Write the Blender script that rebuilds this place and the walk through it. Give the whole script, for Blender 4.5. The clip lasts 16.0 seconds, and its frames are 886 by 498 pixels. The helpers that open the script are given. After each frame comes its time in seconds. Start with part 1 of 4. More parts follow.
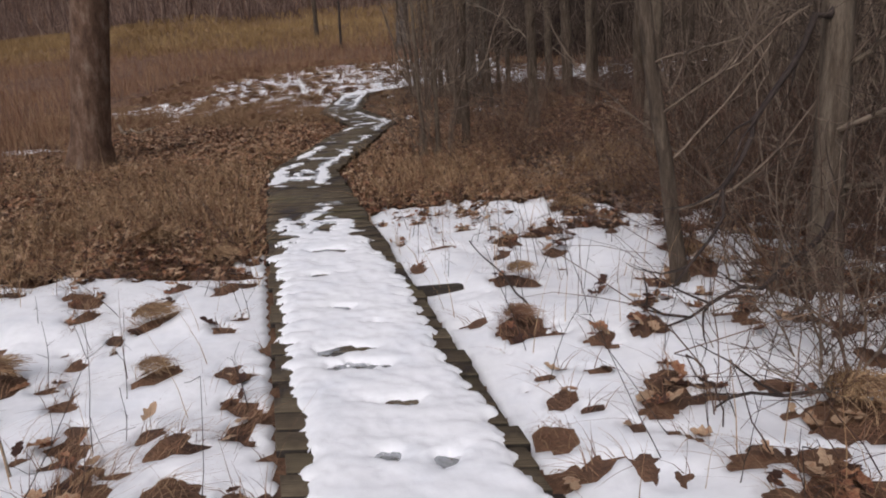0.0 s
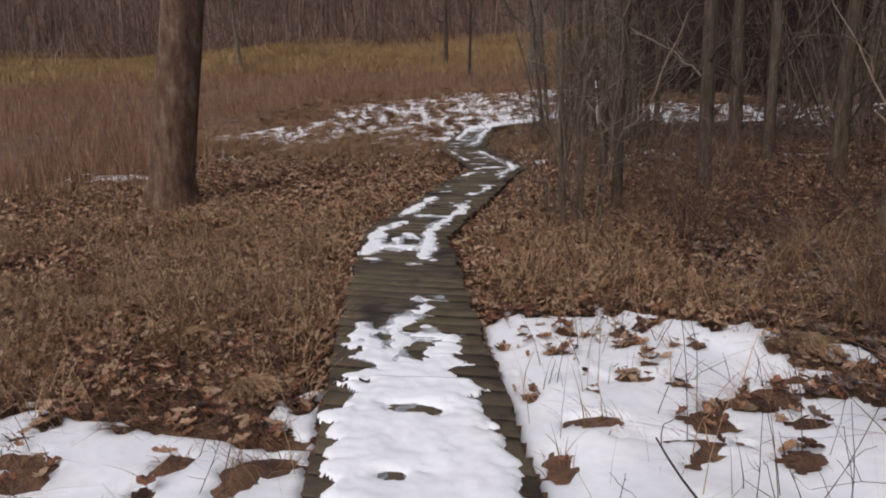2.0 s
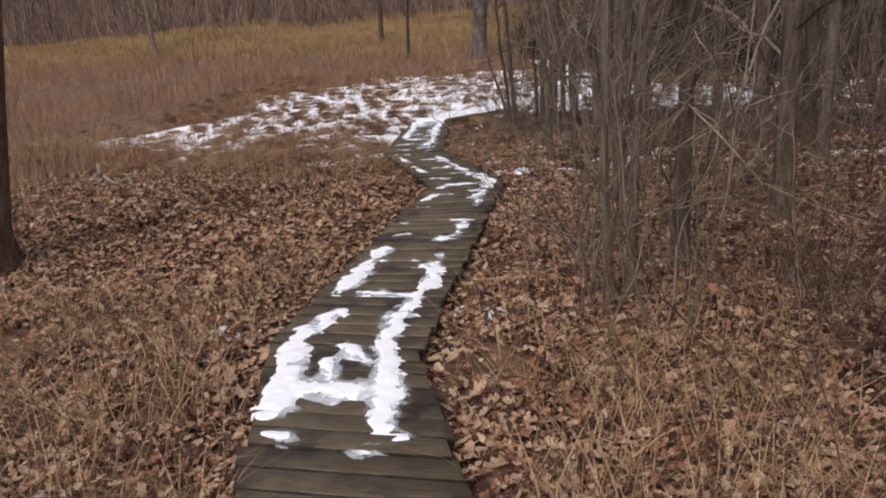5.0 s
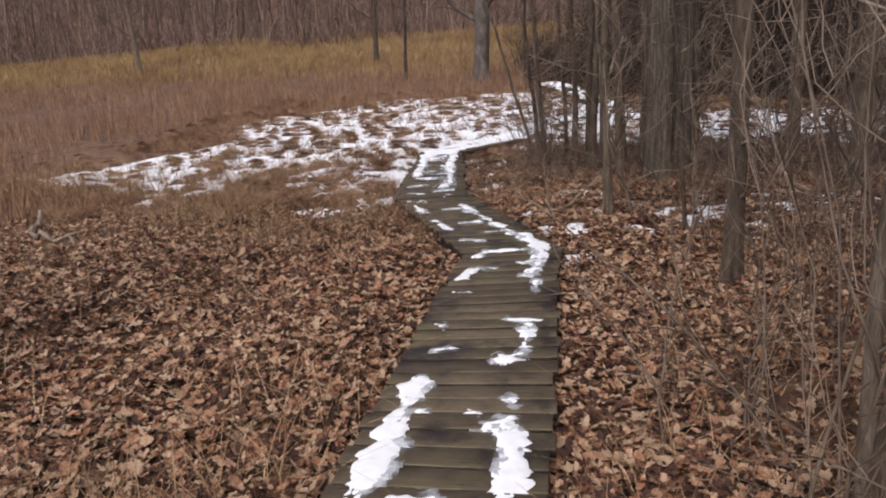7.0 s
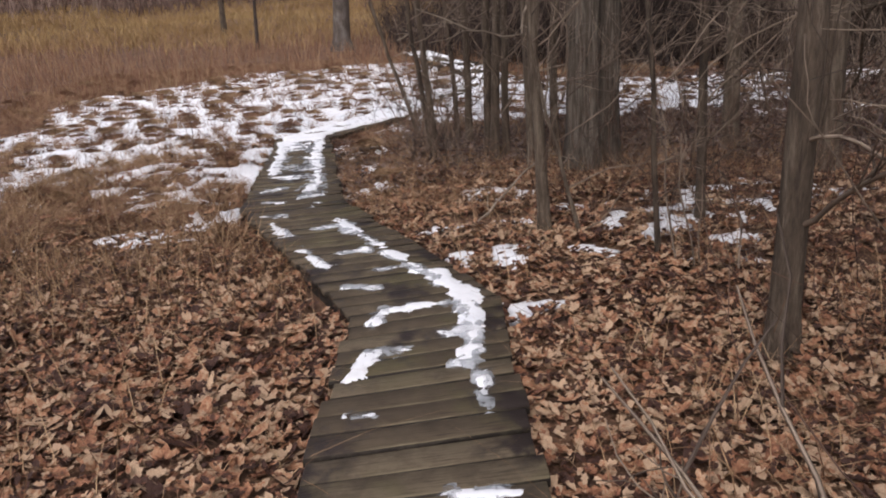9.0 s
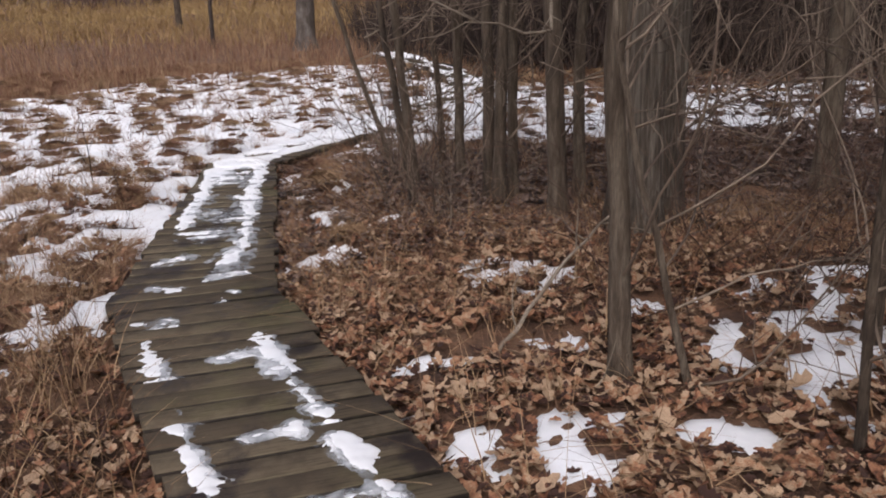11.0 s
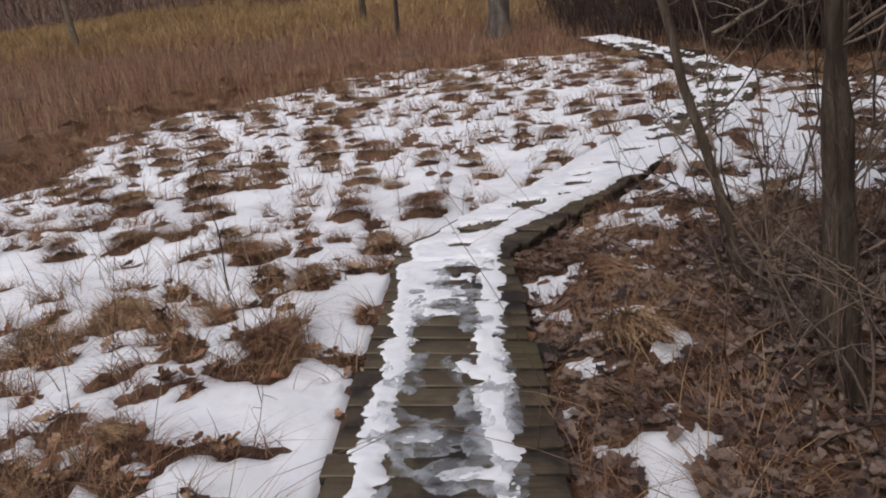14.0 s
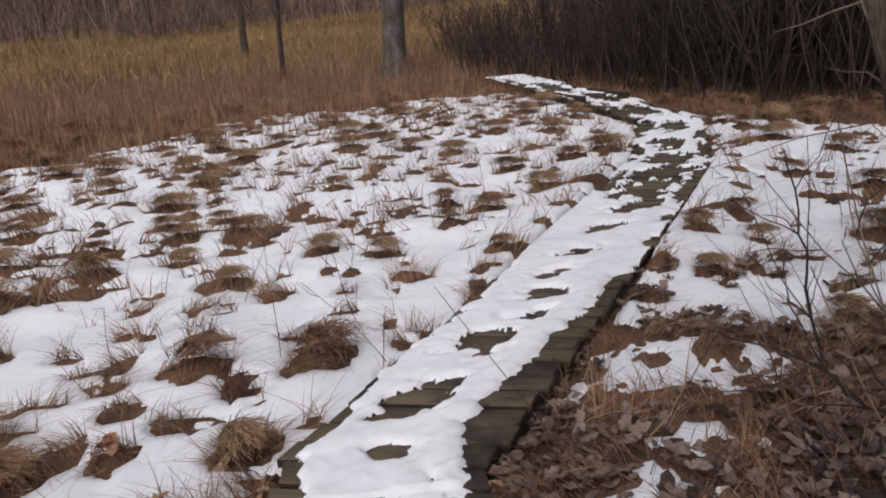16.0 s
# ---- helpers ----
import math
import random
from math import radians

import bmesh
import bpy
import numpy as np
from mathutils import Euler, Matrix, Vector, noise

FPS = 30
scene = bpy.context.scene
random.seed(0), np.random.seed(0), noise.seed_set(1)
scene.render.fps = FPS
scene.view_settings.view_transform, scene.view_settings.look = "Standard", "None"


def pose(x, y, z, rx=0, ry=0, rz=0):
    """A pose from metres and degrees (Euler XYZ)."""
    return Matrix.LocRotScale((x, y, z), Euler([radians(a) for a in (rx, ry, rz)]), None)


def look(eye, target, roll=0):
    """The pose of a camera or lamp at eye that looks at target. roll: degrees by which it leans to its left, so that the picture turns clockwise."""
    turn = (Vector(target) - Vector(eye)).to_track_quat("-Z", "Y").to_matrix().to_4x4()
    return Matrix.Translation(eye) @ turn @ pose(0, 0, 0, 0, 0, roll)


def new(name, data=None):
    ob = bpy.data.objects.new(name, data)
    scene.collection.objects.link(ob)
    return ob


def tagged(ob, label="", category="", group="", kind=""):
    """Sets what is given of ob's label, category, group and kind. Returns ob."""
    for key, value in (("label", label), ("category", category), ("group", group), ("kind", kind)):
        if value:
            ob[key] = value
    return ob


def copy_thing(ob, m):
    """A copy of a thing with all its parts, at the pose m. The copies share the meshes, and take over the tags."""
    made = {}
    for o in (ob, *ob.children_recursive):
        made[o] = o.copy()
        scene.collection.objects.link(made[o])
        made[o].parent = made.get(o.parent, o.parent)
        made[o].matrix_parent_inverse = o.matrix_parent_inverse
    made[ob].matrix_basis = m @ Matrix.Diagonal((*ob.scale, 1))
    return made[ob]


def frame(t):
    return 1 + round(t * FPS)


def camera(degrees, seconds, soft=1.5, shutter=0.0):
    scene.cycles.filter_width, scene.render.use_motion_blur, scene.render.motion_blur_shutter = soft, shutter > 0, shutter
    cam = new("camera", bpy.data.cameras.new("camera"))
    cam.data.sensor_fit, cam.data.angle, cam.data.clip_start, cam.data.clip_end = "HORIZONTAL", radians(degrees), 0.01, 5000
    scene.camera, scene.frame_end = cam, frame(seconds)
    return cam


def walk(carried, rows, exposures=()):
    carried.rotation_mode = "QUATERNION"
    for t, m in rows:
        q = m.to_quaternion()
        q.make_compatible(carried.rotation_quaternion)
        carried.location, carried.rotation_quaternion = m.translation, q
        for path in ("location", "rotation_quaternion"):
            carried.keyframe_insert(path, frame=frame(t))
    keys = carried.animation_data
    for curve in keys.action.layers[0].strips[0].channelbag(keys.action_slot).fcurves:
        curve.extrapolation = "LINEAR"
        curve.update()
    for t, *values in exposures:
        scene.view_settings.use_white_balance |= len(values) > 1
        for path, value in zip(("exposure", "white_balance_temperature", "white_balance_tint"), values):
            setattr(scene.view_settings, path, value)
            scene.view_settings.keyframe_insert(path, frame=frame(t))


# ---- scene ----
cam = camera(62.8, 16.0, soft=1.9)
METRES, EYE, TILT, LEAN, TURN = 17.6, 1.5, 0.0, 0.0, 0.0
ROWS = [
    (0.0, 0.0, 0.0, 0.0, -1.18, -16.9, 3.89),
    (0.5, 0.0016, 0.0307, 0.0005, 0.53, -17.18, 3.72),
    (1.0, 0.0023, 0.0636, 0.0011, 8.2, -15.08, 2.9),
    (1.5, -0.0046, 0.0923, 0.0017, 8.94, -15.35, 1.4),
    (2.0, -0.0113, 0.1201, 0.0018, 8.67, -14.39, 1.96),
    (2.5, -0.0177, 0.1473, 0.0015, 8.84, -15.59, 1.51),
    (3.0, -0.0235, 0.1759, 0.0015, 3.66, -17.74, 1.81),
    (3.5, -0.0257, 0.2028, 0.0021, 6.63, -15.13, 0.55),
    (4.0, -0.0339, 0.2331, 0.0017, 4.69, -16.39, 1.76),
    (4.5, -0.0386, 0.2613, 0.0003, 3.87, -16.31, 2.97),
    (7.0, -0.0721, 0.4032, 0.002, 2.94, -14.59, 2.9),
    (7.5, -0.078, 0.4305, 0.0012, -4.78, -17.45, 4.04),
    (8.0, -0.08, 0.4634, -0.0004, -5.54, -16.59, 4.15),
    (10.5, -0.0721, 0.6267, -0.008, -11.51, -18.51, 1.53),
    (11.0, -0.0677, 0.6626, -0.0081, -10.09, -17.34, 2.17),
    (11.5, -0.0676, 0.6974, -0.0072, -4.21, -15.46, 1.96),
    (12.0, -0.0696, 0.7325, -0.0057, -0.2, -12.99, 3.35),
    (12.5, -0.073, 0.7648, -0.0048, 6.03, -14.68, 4.36),
    (13.0, -0.0812, 0.7965, -0.003, 3.09, -15.22, 4.72),
    (13.5, -0.0871, 0.8276, -0.0023, 4.81, -15.98, 4.23),
    (14.0, -0.0975, 0.8596, -0.0028, 3.13, -17.92, 5.36),
    (14.5, -0.1018, 0.8907, -0.0037, 0.08, -17.98, 3.28),
    (15.0, -0.107, 0.9231, -0.0041, -2.82, -16.56, 4.28),
    (15.5, -0.1059, 0.9524, -0.0049, -7.05, -16.67, 3.73),
    (16.0, -0.1077, 0.9834, -0.005, -5.37, -15.84, 4.71),
]
walk(cam, [(t, pose(0, 0, EYE, TILT, LEAN, TURN) @ pose(METRES * x, METRES * y, METRES * z, 90 + pitch, roll, yaw)) for t, x, y, z, yaw, pitch, roll in ROWS],
     [(0.0, -0.08, 6350, 16), (2.0, -0.06, 6350, 16), (3.5, 0.05, 6350, 17), (4.5, 0.3, 6350, 17), (7.0, 0.5, 6350, 17), (8.0, 0.48, 6350, 17), (10.5, 0.42, 6350, 17), (12.0, 0.24, 6350, 17), (13.0, 0.0, 6350, 17), (14.5, 0.0, 6350, 15), (16.0, -0.03, 6350, 15)])

# ---- world and light ----
SUN_EL, SUN_AZ = 48.0, 200.0
world = bpy.data.worlds.new("overcast_sky")
scene.world = world
world.use_nodes = True
wn = world.node_tree.nodes
sky = wn.new("ShaderNodeTexSky")
sky.sky_type, sky.sun_disc = "NISHITA", False
sky.sun_elevation, sky.sun_rotation = radians(SUN_EL), radians(SUN_AZ)
sky.air_density, sky.dust_density = 1.0, 4.0
soft = wn.new("ShaderNodeHueSaturation")
soft.inputs["Saturation"].default_value = 0.28
world.node_tree.links.new(sky.outputs[0], soft.inputs["Color"])
world.node_tree.links.new(soft.outputs[0], wn["Background"].inputs[0])
wn["Background"].inputs[1].default_value = 0.13
sun = new("sun", bpy.data.lights.new("sun", "SUN"))
sun.data.energy, sun.data.angle, sun.data.color = 0.7, radians(40), (1.0, 0.97, 0.94)
az = radians(SUN_AZ)
sun.matrix_world = look((0, 0, 0), (-math.sin(az) * math.cos(radians(SUN_EL)), -math.cos(az) * math.cos(radians(SUN_EL)), -math.sin(radians(SUN_EL))))


# ---- materials ----
def material(name, colours, scale=(8, 8, 8), rough=0.8, fine=60.0, bump=0.3, per=None, spread=0.25, coords="Object", detail=6.0, coat=0.0, mottle=0.6):
    """A surface of mixed colours: a broad noise picks among them, a fine one breaks them up; per: Random or Island varies pieces."""
    m = bpy.data.materials.new(name)
    m.use_nodes = True
    n, k = m.node_tree.nodes, m.node_tree.links
    bsdf = n["Principled BSDF"]
    co = n.new("ShaderNodeTexCoord")
    mp = n.new("ShaderNodeMapping")
    mp.inputs["Scale"].default_value = scale
    k.new(co.outputs[coords], mp.inputs["Vector"])
    broad = n.new("ShaderNodeTexNoise")
    broad.inputs["Scale"].default_value, broad.inputs["Detail"].default_value = 1.0, detail
    broad.inputs["Roughness"].default_value = 0.62
    k.new(mp.outputs[0], broad.inputs["Vector"])
    grain = n.new("ShaderNodeTexNoise")
    grain.inputs["Scale"].default_value, grain.inputs["Detail"].default_value = fine / 8.0, 4.0
    k.new(mp.outputs[0], grain.inputs["Vector"])
    fac = broad.outputs[0]
    ramp = n.new("ShaderNodeValToRGB")
    e = ramp.color_ramp.elements
    steps = len(colours)
    for i, c in enumerate(colours):
        at = 0.28 + 0.44 * i / max(1, steps - 1)
        q = e[i] if i < 2 else e.new(at)
        q.position, q.color = at, (*c, 1)
    if per:
        add = n.new("ShaderNodeMath")
        add.operation = "MULTIPLY_ADD"
        src = n.new("ShaderNodeObjectInfo").outputs["Random"] if per == "Random" else n.new("ShaderNodeNewGeometry").outputs["Random Per Island"]
        k.new(src, add.inputs[0])
        add.inputs[1].default_value = spread * 2
        sub = n.new("ShaderNodeMath")
        sub.operation = "SUBTRACT"
        k.new(fac, sub.inputs[0])
        sub.inputs[1].default_value = spread
        k.new(sub.outputs[0], add.inputs[2])
        fac = add.outputs[0]
    k.new(fac, ramp.inputs[0])
    mixc = n.new("ShaderNodeMix")
    mixc.data_type, mixc.blend_type = "RGBA", "MULTIPLY"
    mixc.inputs[0].default_value = mottle
    k.new(ramp.outputs[0], mixc.inputs[6])
    gr = n.new("ShaderNodeMapRange")
    gr.inputs[1].default_value, gr.inputs[2].default_value, gr.inputs[3].default_value, gr.inputs[4].default_value = 0.3, 0.7, 0.55, 1.25
    k.new(grain.outputs[0], gr.inputs[0])
    k.new(gr.outputs[0], mixc.inputs[7])
    k.new(mixc.outputs[2], bsdf.inputs["Base Color"])
    bsdf.inputs["Roughness"].default_value = rough
    bsdf.inputs["Specular IOR Level"].default_value = 0.3
    bsdf.inputs["Coat Weight"].default_value = coat
    bsdf.inputs["Coat Roughness"].default_value = 0.35
    if bump:
        b = n.new("ShaderNodeBump")
        b.inputs["Strength"].default_value, b.inputs["Distance"].default_value = bump, 0.02
        k.new(grain.outputs[0], b.inputs["Height"])
        k.new(b.outputs[0], bsdf.inputs["Normal"])
    return m


def plank_material():
    """Weathered olive-brown plank: fine grain along it, dark damp stains that run across neighbours, a little tone from plank to plank."""
    m = bpy.data.materials.new("weathered_plank")
    m.use_nodes = True
    n, k = m.node_tree.nodes, m.node_tree.links
    bsdf = n["Principled BSDF"]

    def noise_of(coords, scale, size, detail):
        mp = n.new("ShaderNodeMapping")
        mp.inputs["Scale"].default_value = scale
        k.new(coords, mp.inputs["Vector"])
        t = n.new("ShaderNodeTexNoise")
        t.inputs["Scale"].default_value, t.inputs["Detail"].default_value, t.inputs["Roughness"].default_value = size, detail, 0.65
        k.new(mp.outputs[0], t.inputs["Vector"])
        return t.outputs[0]

    def blend(fac, a, c, low, high):
        r = n.new("ShaderNodeMapRange")
        r.inputs[1].default_value, r.inputs[2].default_value = low, high
        k.new(fac, r.inputs[0])
        x = n.new("ShaderNodeMix")
        x.data_type = "RGBA"
        k.new(r.outputs[0], x.inputs[0])
        for slot, v in ((6, a), (7, c)):
            if isinstance(v, tuple):
                x.inputs[slot].default_value = (*v, 1)
            else:
                k.new(v, x.inputs[slot])
        return x.outputs[2]

    own = n.new("ShaderNodeTexCoord").outputs["Object"]
    place = n.new("ShaderNodeNewGeometry").outputs["Position"]
    rnd = n.new("ShaderNodeObjectInfo").outputs["Random"]
    grain = noise_of(own, (5, 100, 100), 1.0, 7)
    worn = noise_of(place, (1, 1, 1), 7.0, 8)
    damp = noise_of(place, (1.3, 1, 1), 2.1, 6)
    moss = noise_of(place, (1, 1, 1), 1.6, 5)
    side = n.new("ShaderNodeSeparateXYZ")
    k.new(own, side.inputs[0])
    away = n.new("ShaderNodeMath")
    away.operation = "ABSOLUTE"
    k.new(side.outputs[1], away.inputs[0])
    frayed = n.new("ShaderNodeMath")
    frayed.operation = "MULTIPLY_ADD"
    k.new(grain, frayed.inputs[0])
    frayed.inputs[1].default_value = 0.05
    k.new(away.outputs[0], frayed.inputs[2])
    tone = blend(rnd, (0.082, 0.061, 0.040), (0.150, 0.117, 0.076), 0.0, 1.0)
    tone = blend(worn, tone, (0.055, 0.040, 0.027), 0.45, 0.72)
    tone = blend(moss, tone, (0.11, 0.098, 0.045), 0.52, 0.75)
    tone = blend(grain, tone, (0.032, 0.024, 0.017), 0.50, 0.72)
    tone = blend(frayed.outputs[0], tone, (0.22, 0.182, 0.112), 0.084, 0.098)
    tone = blend(damp, tone, (0.032, 0.023, 0.020), 0.52, 0.62)
    bsdf.inputs["Specular IOR Level"].default_value = 0.22
    k.new(tone, bsdf.inputs["Base Color"])
    r = n.new("ShaderNodeMapRange")
    r.inputs[1].default_value, r.inputs[2].default_value, r.inputs[3].default_value, r.inputs[4].default_value = 0.50, 0.62, 0.82, 0.55
    k.new(damp, r.inputs[0])
    k.new(r.outputs[0], bsdf.inputs["Roughness"])
    bump = n.new("ShaderNodeBump")
    bump.inputs["Strength"].default_value, bump.inputs["Distance"].default_value = 0.9, 0.008
    k.new(grain, bump.inputs["Height"])
    k.new(bump.outputs[0], bsdf.inputs["Normal"])
    return m


WOOD = plank_material()
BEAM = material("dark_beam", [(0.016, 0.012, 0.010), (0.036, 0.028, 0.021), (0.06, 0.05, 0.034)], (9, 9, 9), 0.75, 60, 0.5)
SNOW = material("old_snow", [(0.80, 0.82, 0.85), (0.855, 0.86, 0.875), (0.875, 0.88, 0.885)], (2.5, 2.5, 2.5), 0.6, 60, 0.12, mottle=0.1)
SOIL = material("leafy_soil", [(0.04, 0.024, 0.018), (0.105, 0.058, 0.037), (0.185, 0.10, 0.058), (0.18, 0.118, 0.073)], (3.5, 3.5, 3.5), 0.9, 110, 0.8, detail=12)
LEAF = material("dead_leaf", [(0.06, 0.027, 0.018), (0.21, 0.087, 0.047), (0.33, 0.152, 0.08), (0.41, 0.225, 0.126), (0.49, 0.335, 0.215)], (45, 45, 45), 0.55, 40, 0.5, "Island", 0.42)
WET_SHADED_LEAF = material("wet_shaded_leaf", [(0.045, 0.028, 0.024), (0.115, 0.074, 0.06), (0.19, 0.128, 0.10), (0.27, 0.20, 0.16)], (30, 30, 30), 0.45, 60, 0.3, "Island", 0.3)
STRAW = material("dry_grass", [(0.12, 0.062, 0.034), (0.28, 0.165, 0.085), (0.43, 0.29, 0.165)], (6, 6, 6), 0.75, 60, 0, "Island", 0.3)
SEDGE = material("brown_sedge", [(0.13, 0.060, 0.038), (0.245, 0.132, 0.076), (0.37, 0.24, 0.135)], (1.2, 1.2, 1.2), 0.8, 60, 0, "Island", 0.22)
GOLD = material("golden_meadow_grass", [(0.20, 0.12, 0.05), (0.30, 0.19, 0.08), (0.36, 0.25, 0.11)], (0.22, 0.22, 0.22), 0.8, 60, 0, "Island", 0.15)
BARK = material("grey_brown_bark", [(0.045, 0.032, 0.023), (0.115, 0.085, 0.06), (0.215, 0.17, 0.125)], (26, 26, 4), 0.9, 50, 1.0, "Random", 0.12, detail=8)
PALE_BARK = material("pale_flaking_bark", [(0.05, 0.037, 0.03), (0.095, 0.076, 0.063), (0.19, 0.17, 0.15)], (4, 4, 1.6), 0.9, 50, 0.9)
RED_BARK = material("plated_reddish_bark", [(0.05, 0.028, 0.019), (0.145, 0.086, 0.056), (0.25, 0.18, 0.135)], (11, 11, 4), 0.92, 60, 1.0, detail=10)
TWIG = material("bare_twig", [(0.07, 0.050, 0.038), (0.165, 0.12, 0.087), (0.28, 0.215, 0.16)], (2, 2, 2), 0.8, 60, 0, "Island", 0.25)
PALE_TWIG = material("pale_branch", [(0.14, 0.105, 0.075), (0.25, 0.20, 0.15), (0.33, 0.28, 0.22)], (5, 5, 5), 0.8, 60, 0.3)
DARK_TWIG = material("dark_branch", [(0.02, 0.014, 0.012), (0.045, 0.032, 0.026), (0.08, 0.06, 0.05)], (6, 6, 6), 0.8, 60, 0.3)
BRIAR = material("reddish_briar", [(0.05, 0.026, 0.02), (0.115, 0.064, 0.045), (0.22, 0.145, 0.10)], (2, 2, 2), 0.8, 60, 0, "Island", 0.25)
# brown stems with the shade of a dense hedge painted into their colour
SHADED_BRUSH = material("shaded_brush", [(0.026, 0.017, 0.014), (0.055, 0.037, 0.030), (0.105, 0.074, 0.058)], (0.6, 0.6, 0.6), 0.85, 60, 0, "Island", 0.22)
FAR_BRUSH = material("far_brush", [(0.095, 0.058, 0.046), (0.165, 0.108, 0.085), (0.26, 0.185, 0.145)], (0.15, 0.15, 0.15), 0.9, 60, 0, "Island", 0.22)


def slush_material():
    m = material("thin_wet_ice", [(0.30, 0.31, 0.33), (0.46, 0.48, 0.50), (0.66, 0.67, 0.69)], (7, 7, 7), 0.32, 60, 0.25)
    n, k = m.node_tree.nodes, m.node_tree.links
    bsdf = n["Principled BSDF"]
    co = n.new("ShaderNodeTexCoord")
    t = n.new("ShaderNodeTexNoise")
    t.inputs["Scale"].default_value, t.inputs["Detail"].default_value = 9.0, 5.0
    k.new(co.outputs["Object"], t.inputs["Vector"])
    r = n.new("ShaderNodeMapRange")
    r.inputs[1].default_value, r.inputs[2].default_value, r.inputs[3].default_value, r.inputs[4].default_value = 0.36, 0.62, 0.04, 0.7
    k.new(t.outputs[0], r.inputs[0])
    k.new(r.outputs[0], bsdf.inputs["Alpha"])
    return m


SLUSH = slush_material()
SHAGGY = material("shaggy_ridged_bark", [(0.035, 0.027, 0.021), (0.115, 0.092, 0.07), (0.24, 0.205, 0.165)], (42, 42, 2.6), 0.92, 30, 1.0, detail=8)


# ---- geometry helpers ----
def smooth(a, b, v):
    t = np.clip((v - a) / (b - a), 0, 1)
    return t * t * (3 - 2 * t)


LATTICE = np.random.RandomState(7).rand(256, 256)


def wave(x, y):
    """Smooth value noise in 0..1 on arrays."""
    xi, yi = np.floor(x).astype(int), np.floor(y).astype(int)
    fx, fy = x - xi, y - yi
    fx, fy = fx * fx * (3 - 2 * fx), fy * fy * (3 - 2 * fy)
    a, b = LATTICE[xi % 256, yi % 256], LATTICE[(xi + 1) % 256, yi % 256]
    c, d = LATTICE[xi % 256, (yi + 1) % 256], LATTICE[(xi + 1) % 256, (yi + 1) % 256]
    return (a * (1 - fx) + b * fx) * (1 - fy) + (c * (1 - fx) + d * fx) * fy


def fbm(x, y, octaves=4):
    out, amp, tot = 0.0, 1.0, 0.0
    for i in range(octaves):
        out = out + amp * wave(x * 2 ** i + 17.3 * i, y * 2 ** i + 5.1 * i)
        tot += amp
        amp *= 0.5
    return out / tot


def mesh_of(name, verts, faces):
    """A mesh from an array of places and an array of equal-sized faces."""
    me = bpy.data.meshes.new(name)
    verts, faces = np.asarray(verts, np.float32), np.asarray(faces, np.int32)
    me.vertices.add(len(verts))
    me.vertices.foreach_set("co", verts.ravel())
    k = faces.shape[1]
    me.loops.add(faces.size)
    me.loops.foreach_set("vertex_index", faces.ravel())
    me.polygons.add(len(faces))
    me.polygons.foreach_set("loop_start", np.arange(0, faces.size, k, dtype=np.int32))
    me.update(calc_edges=True)
    return me


def thing(name, me, mat, label="", category="", group="", kind="", smooth_faces=False):
    ob = new(name, me)
    me.materials.append(mat)
    if smooth_faces:
        me.polygons.foreach_set("use_smooth", [True] * len(me.polygons))
    return tagged(ob, label, category, group, kind)


def part(name, me, mat, parent, label=""):
    ob = new(name, me)
    if not me.materials:
        me.materials.append(mat)
    ob.parent = parent
    return tagged(ob, label)


class Soup:
    """Gathers many small pieces that share one face size into one mesh."""
    def __init__(self):
        self.v, self.f, self.n = [], [], 0

    def add(self, v, f):
        self.v.append(np.asarray(v, float))
        self.f.append(np.asarray(f, int) + self.n)
        self.n += len(v)

    def mesh(self, name):
        return mesh_of(name, np.concatenate(self.v), np.concatenate(self.f))


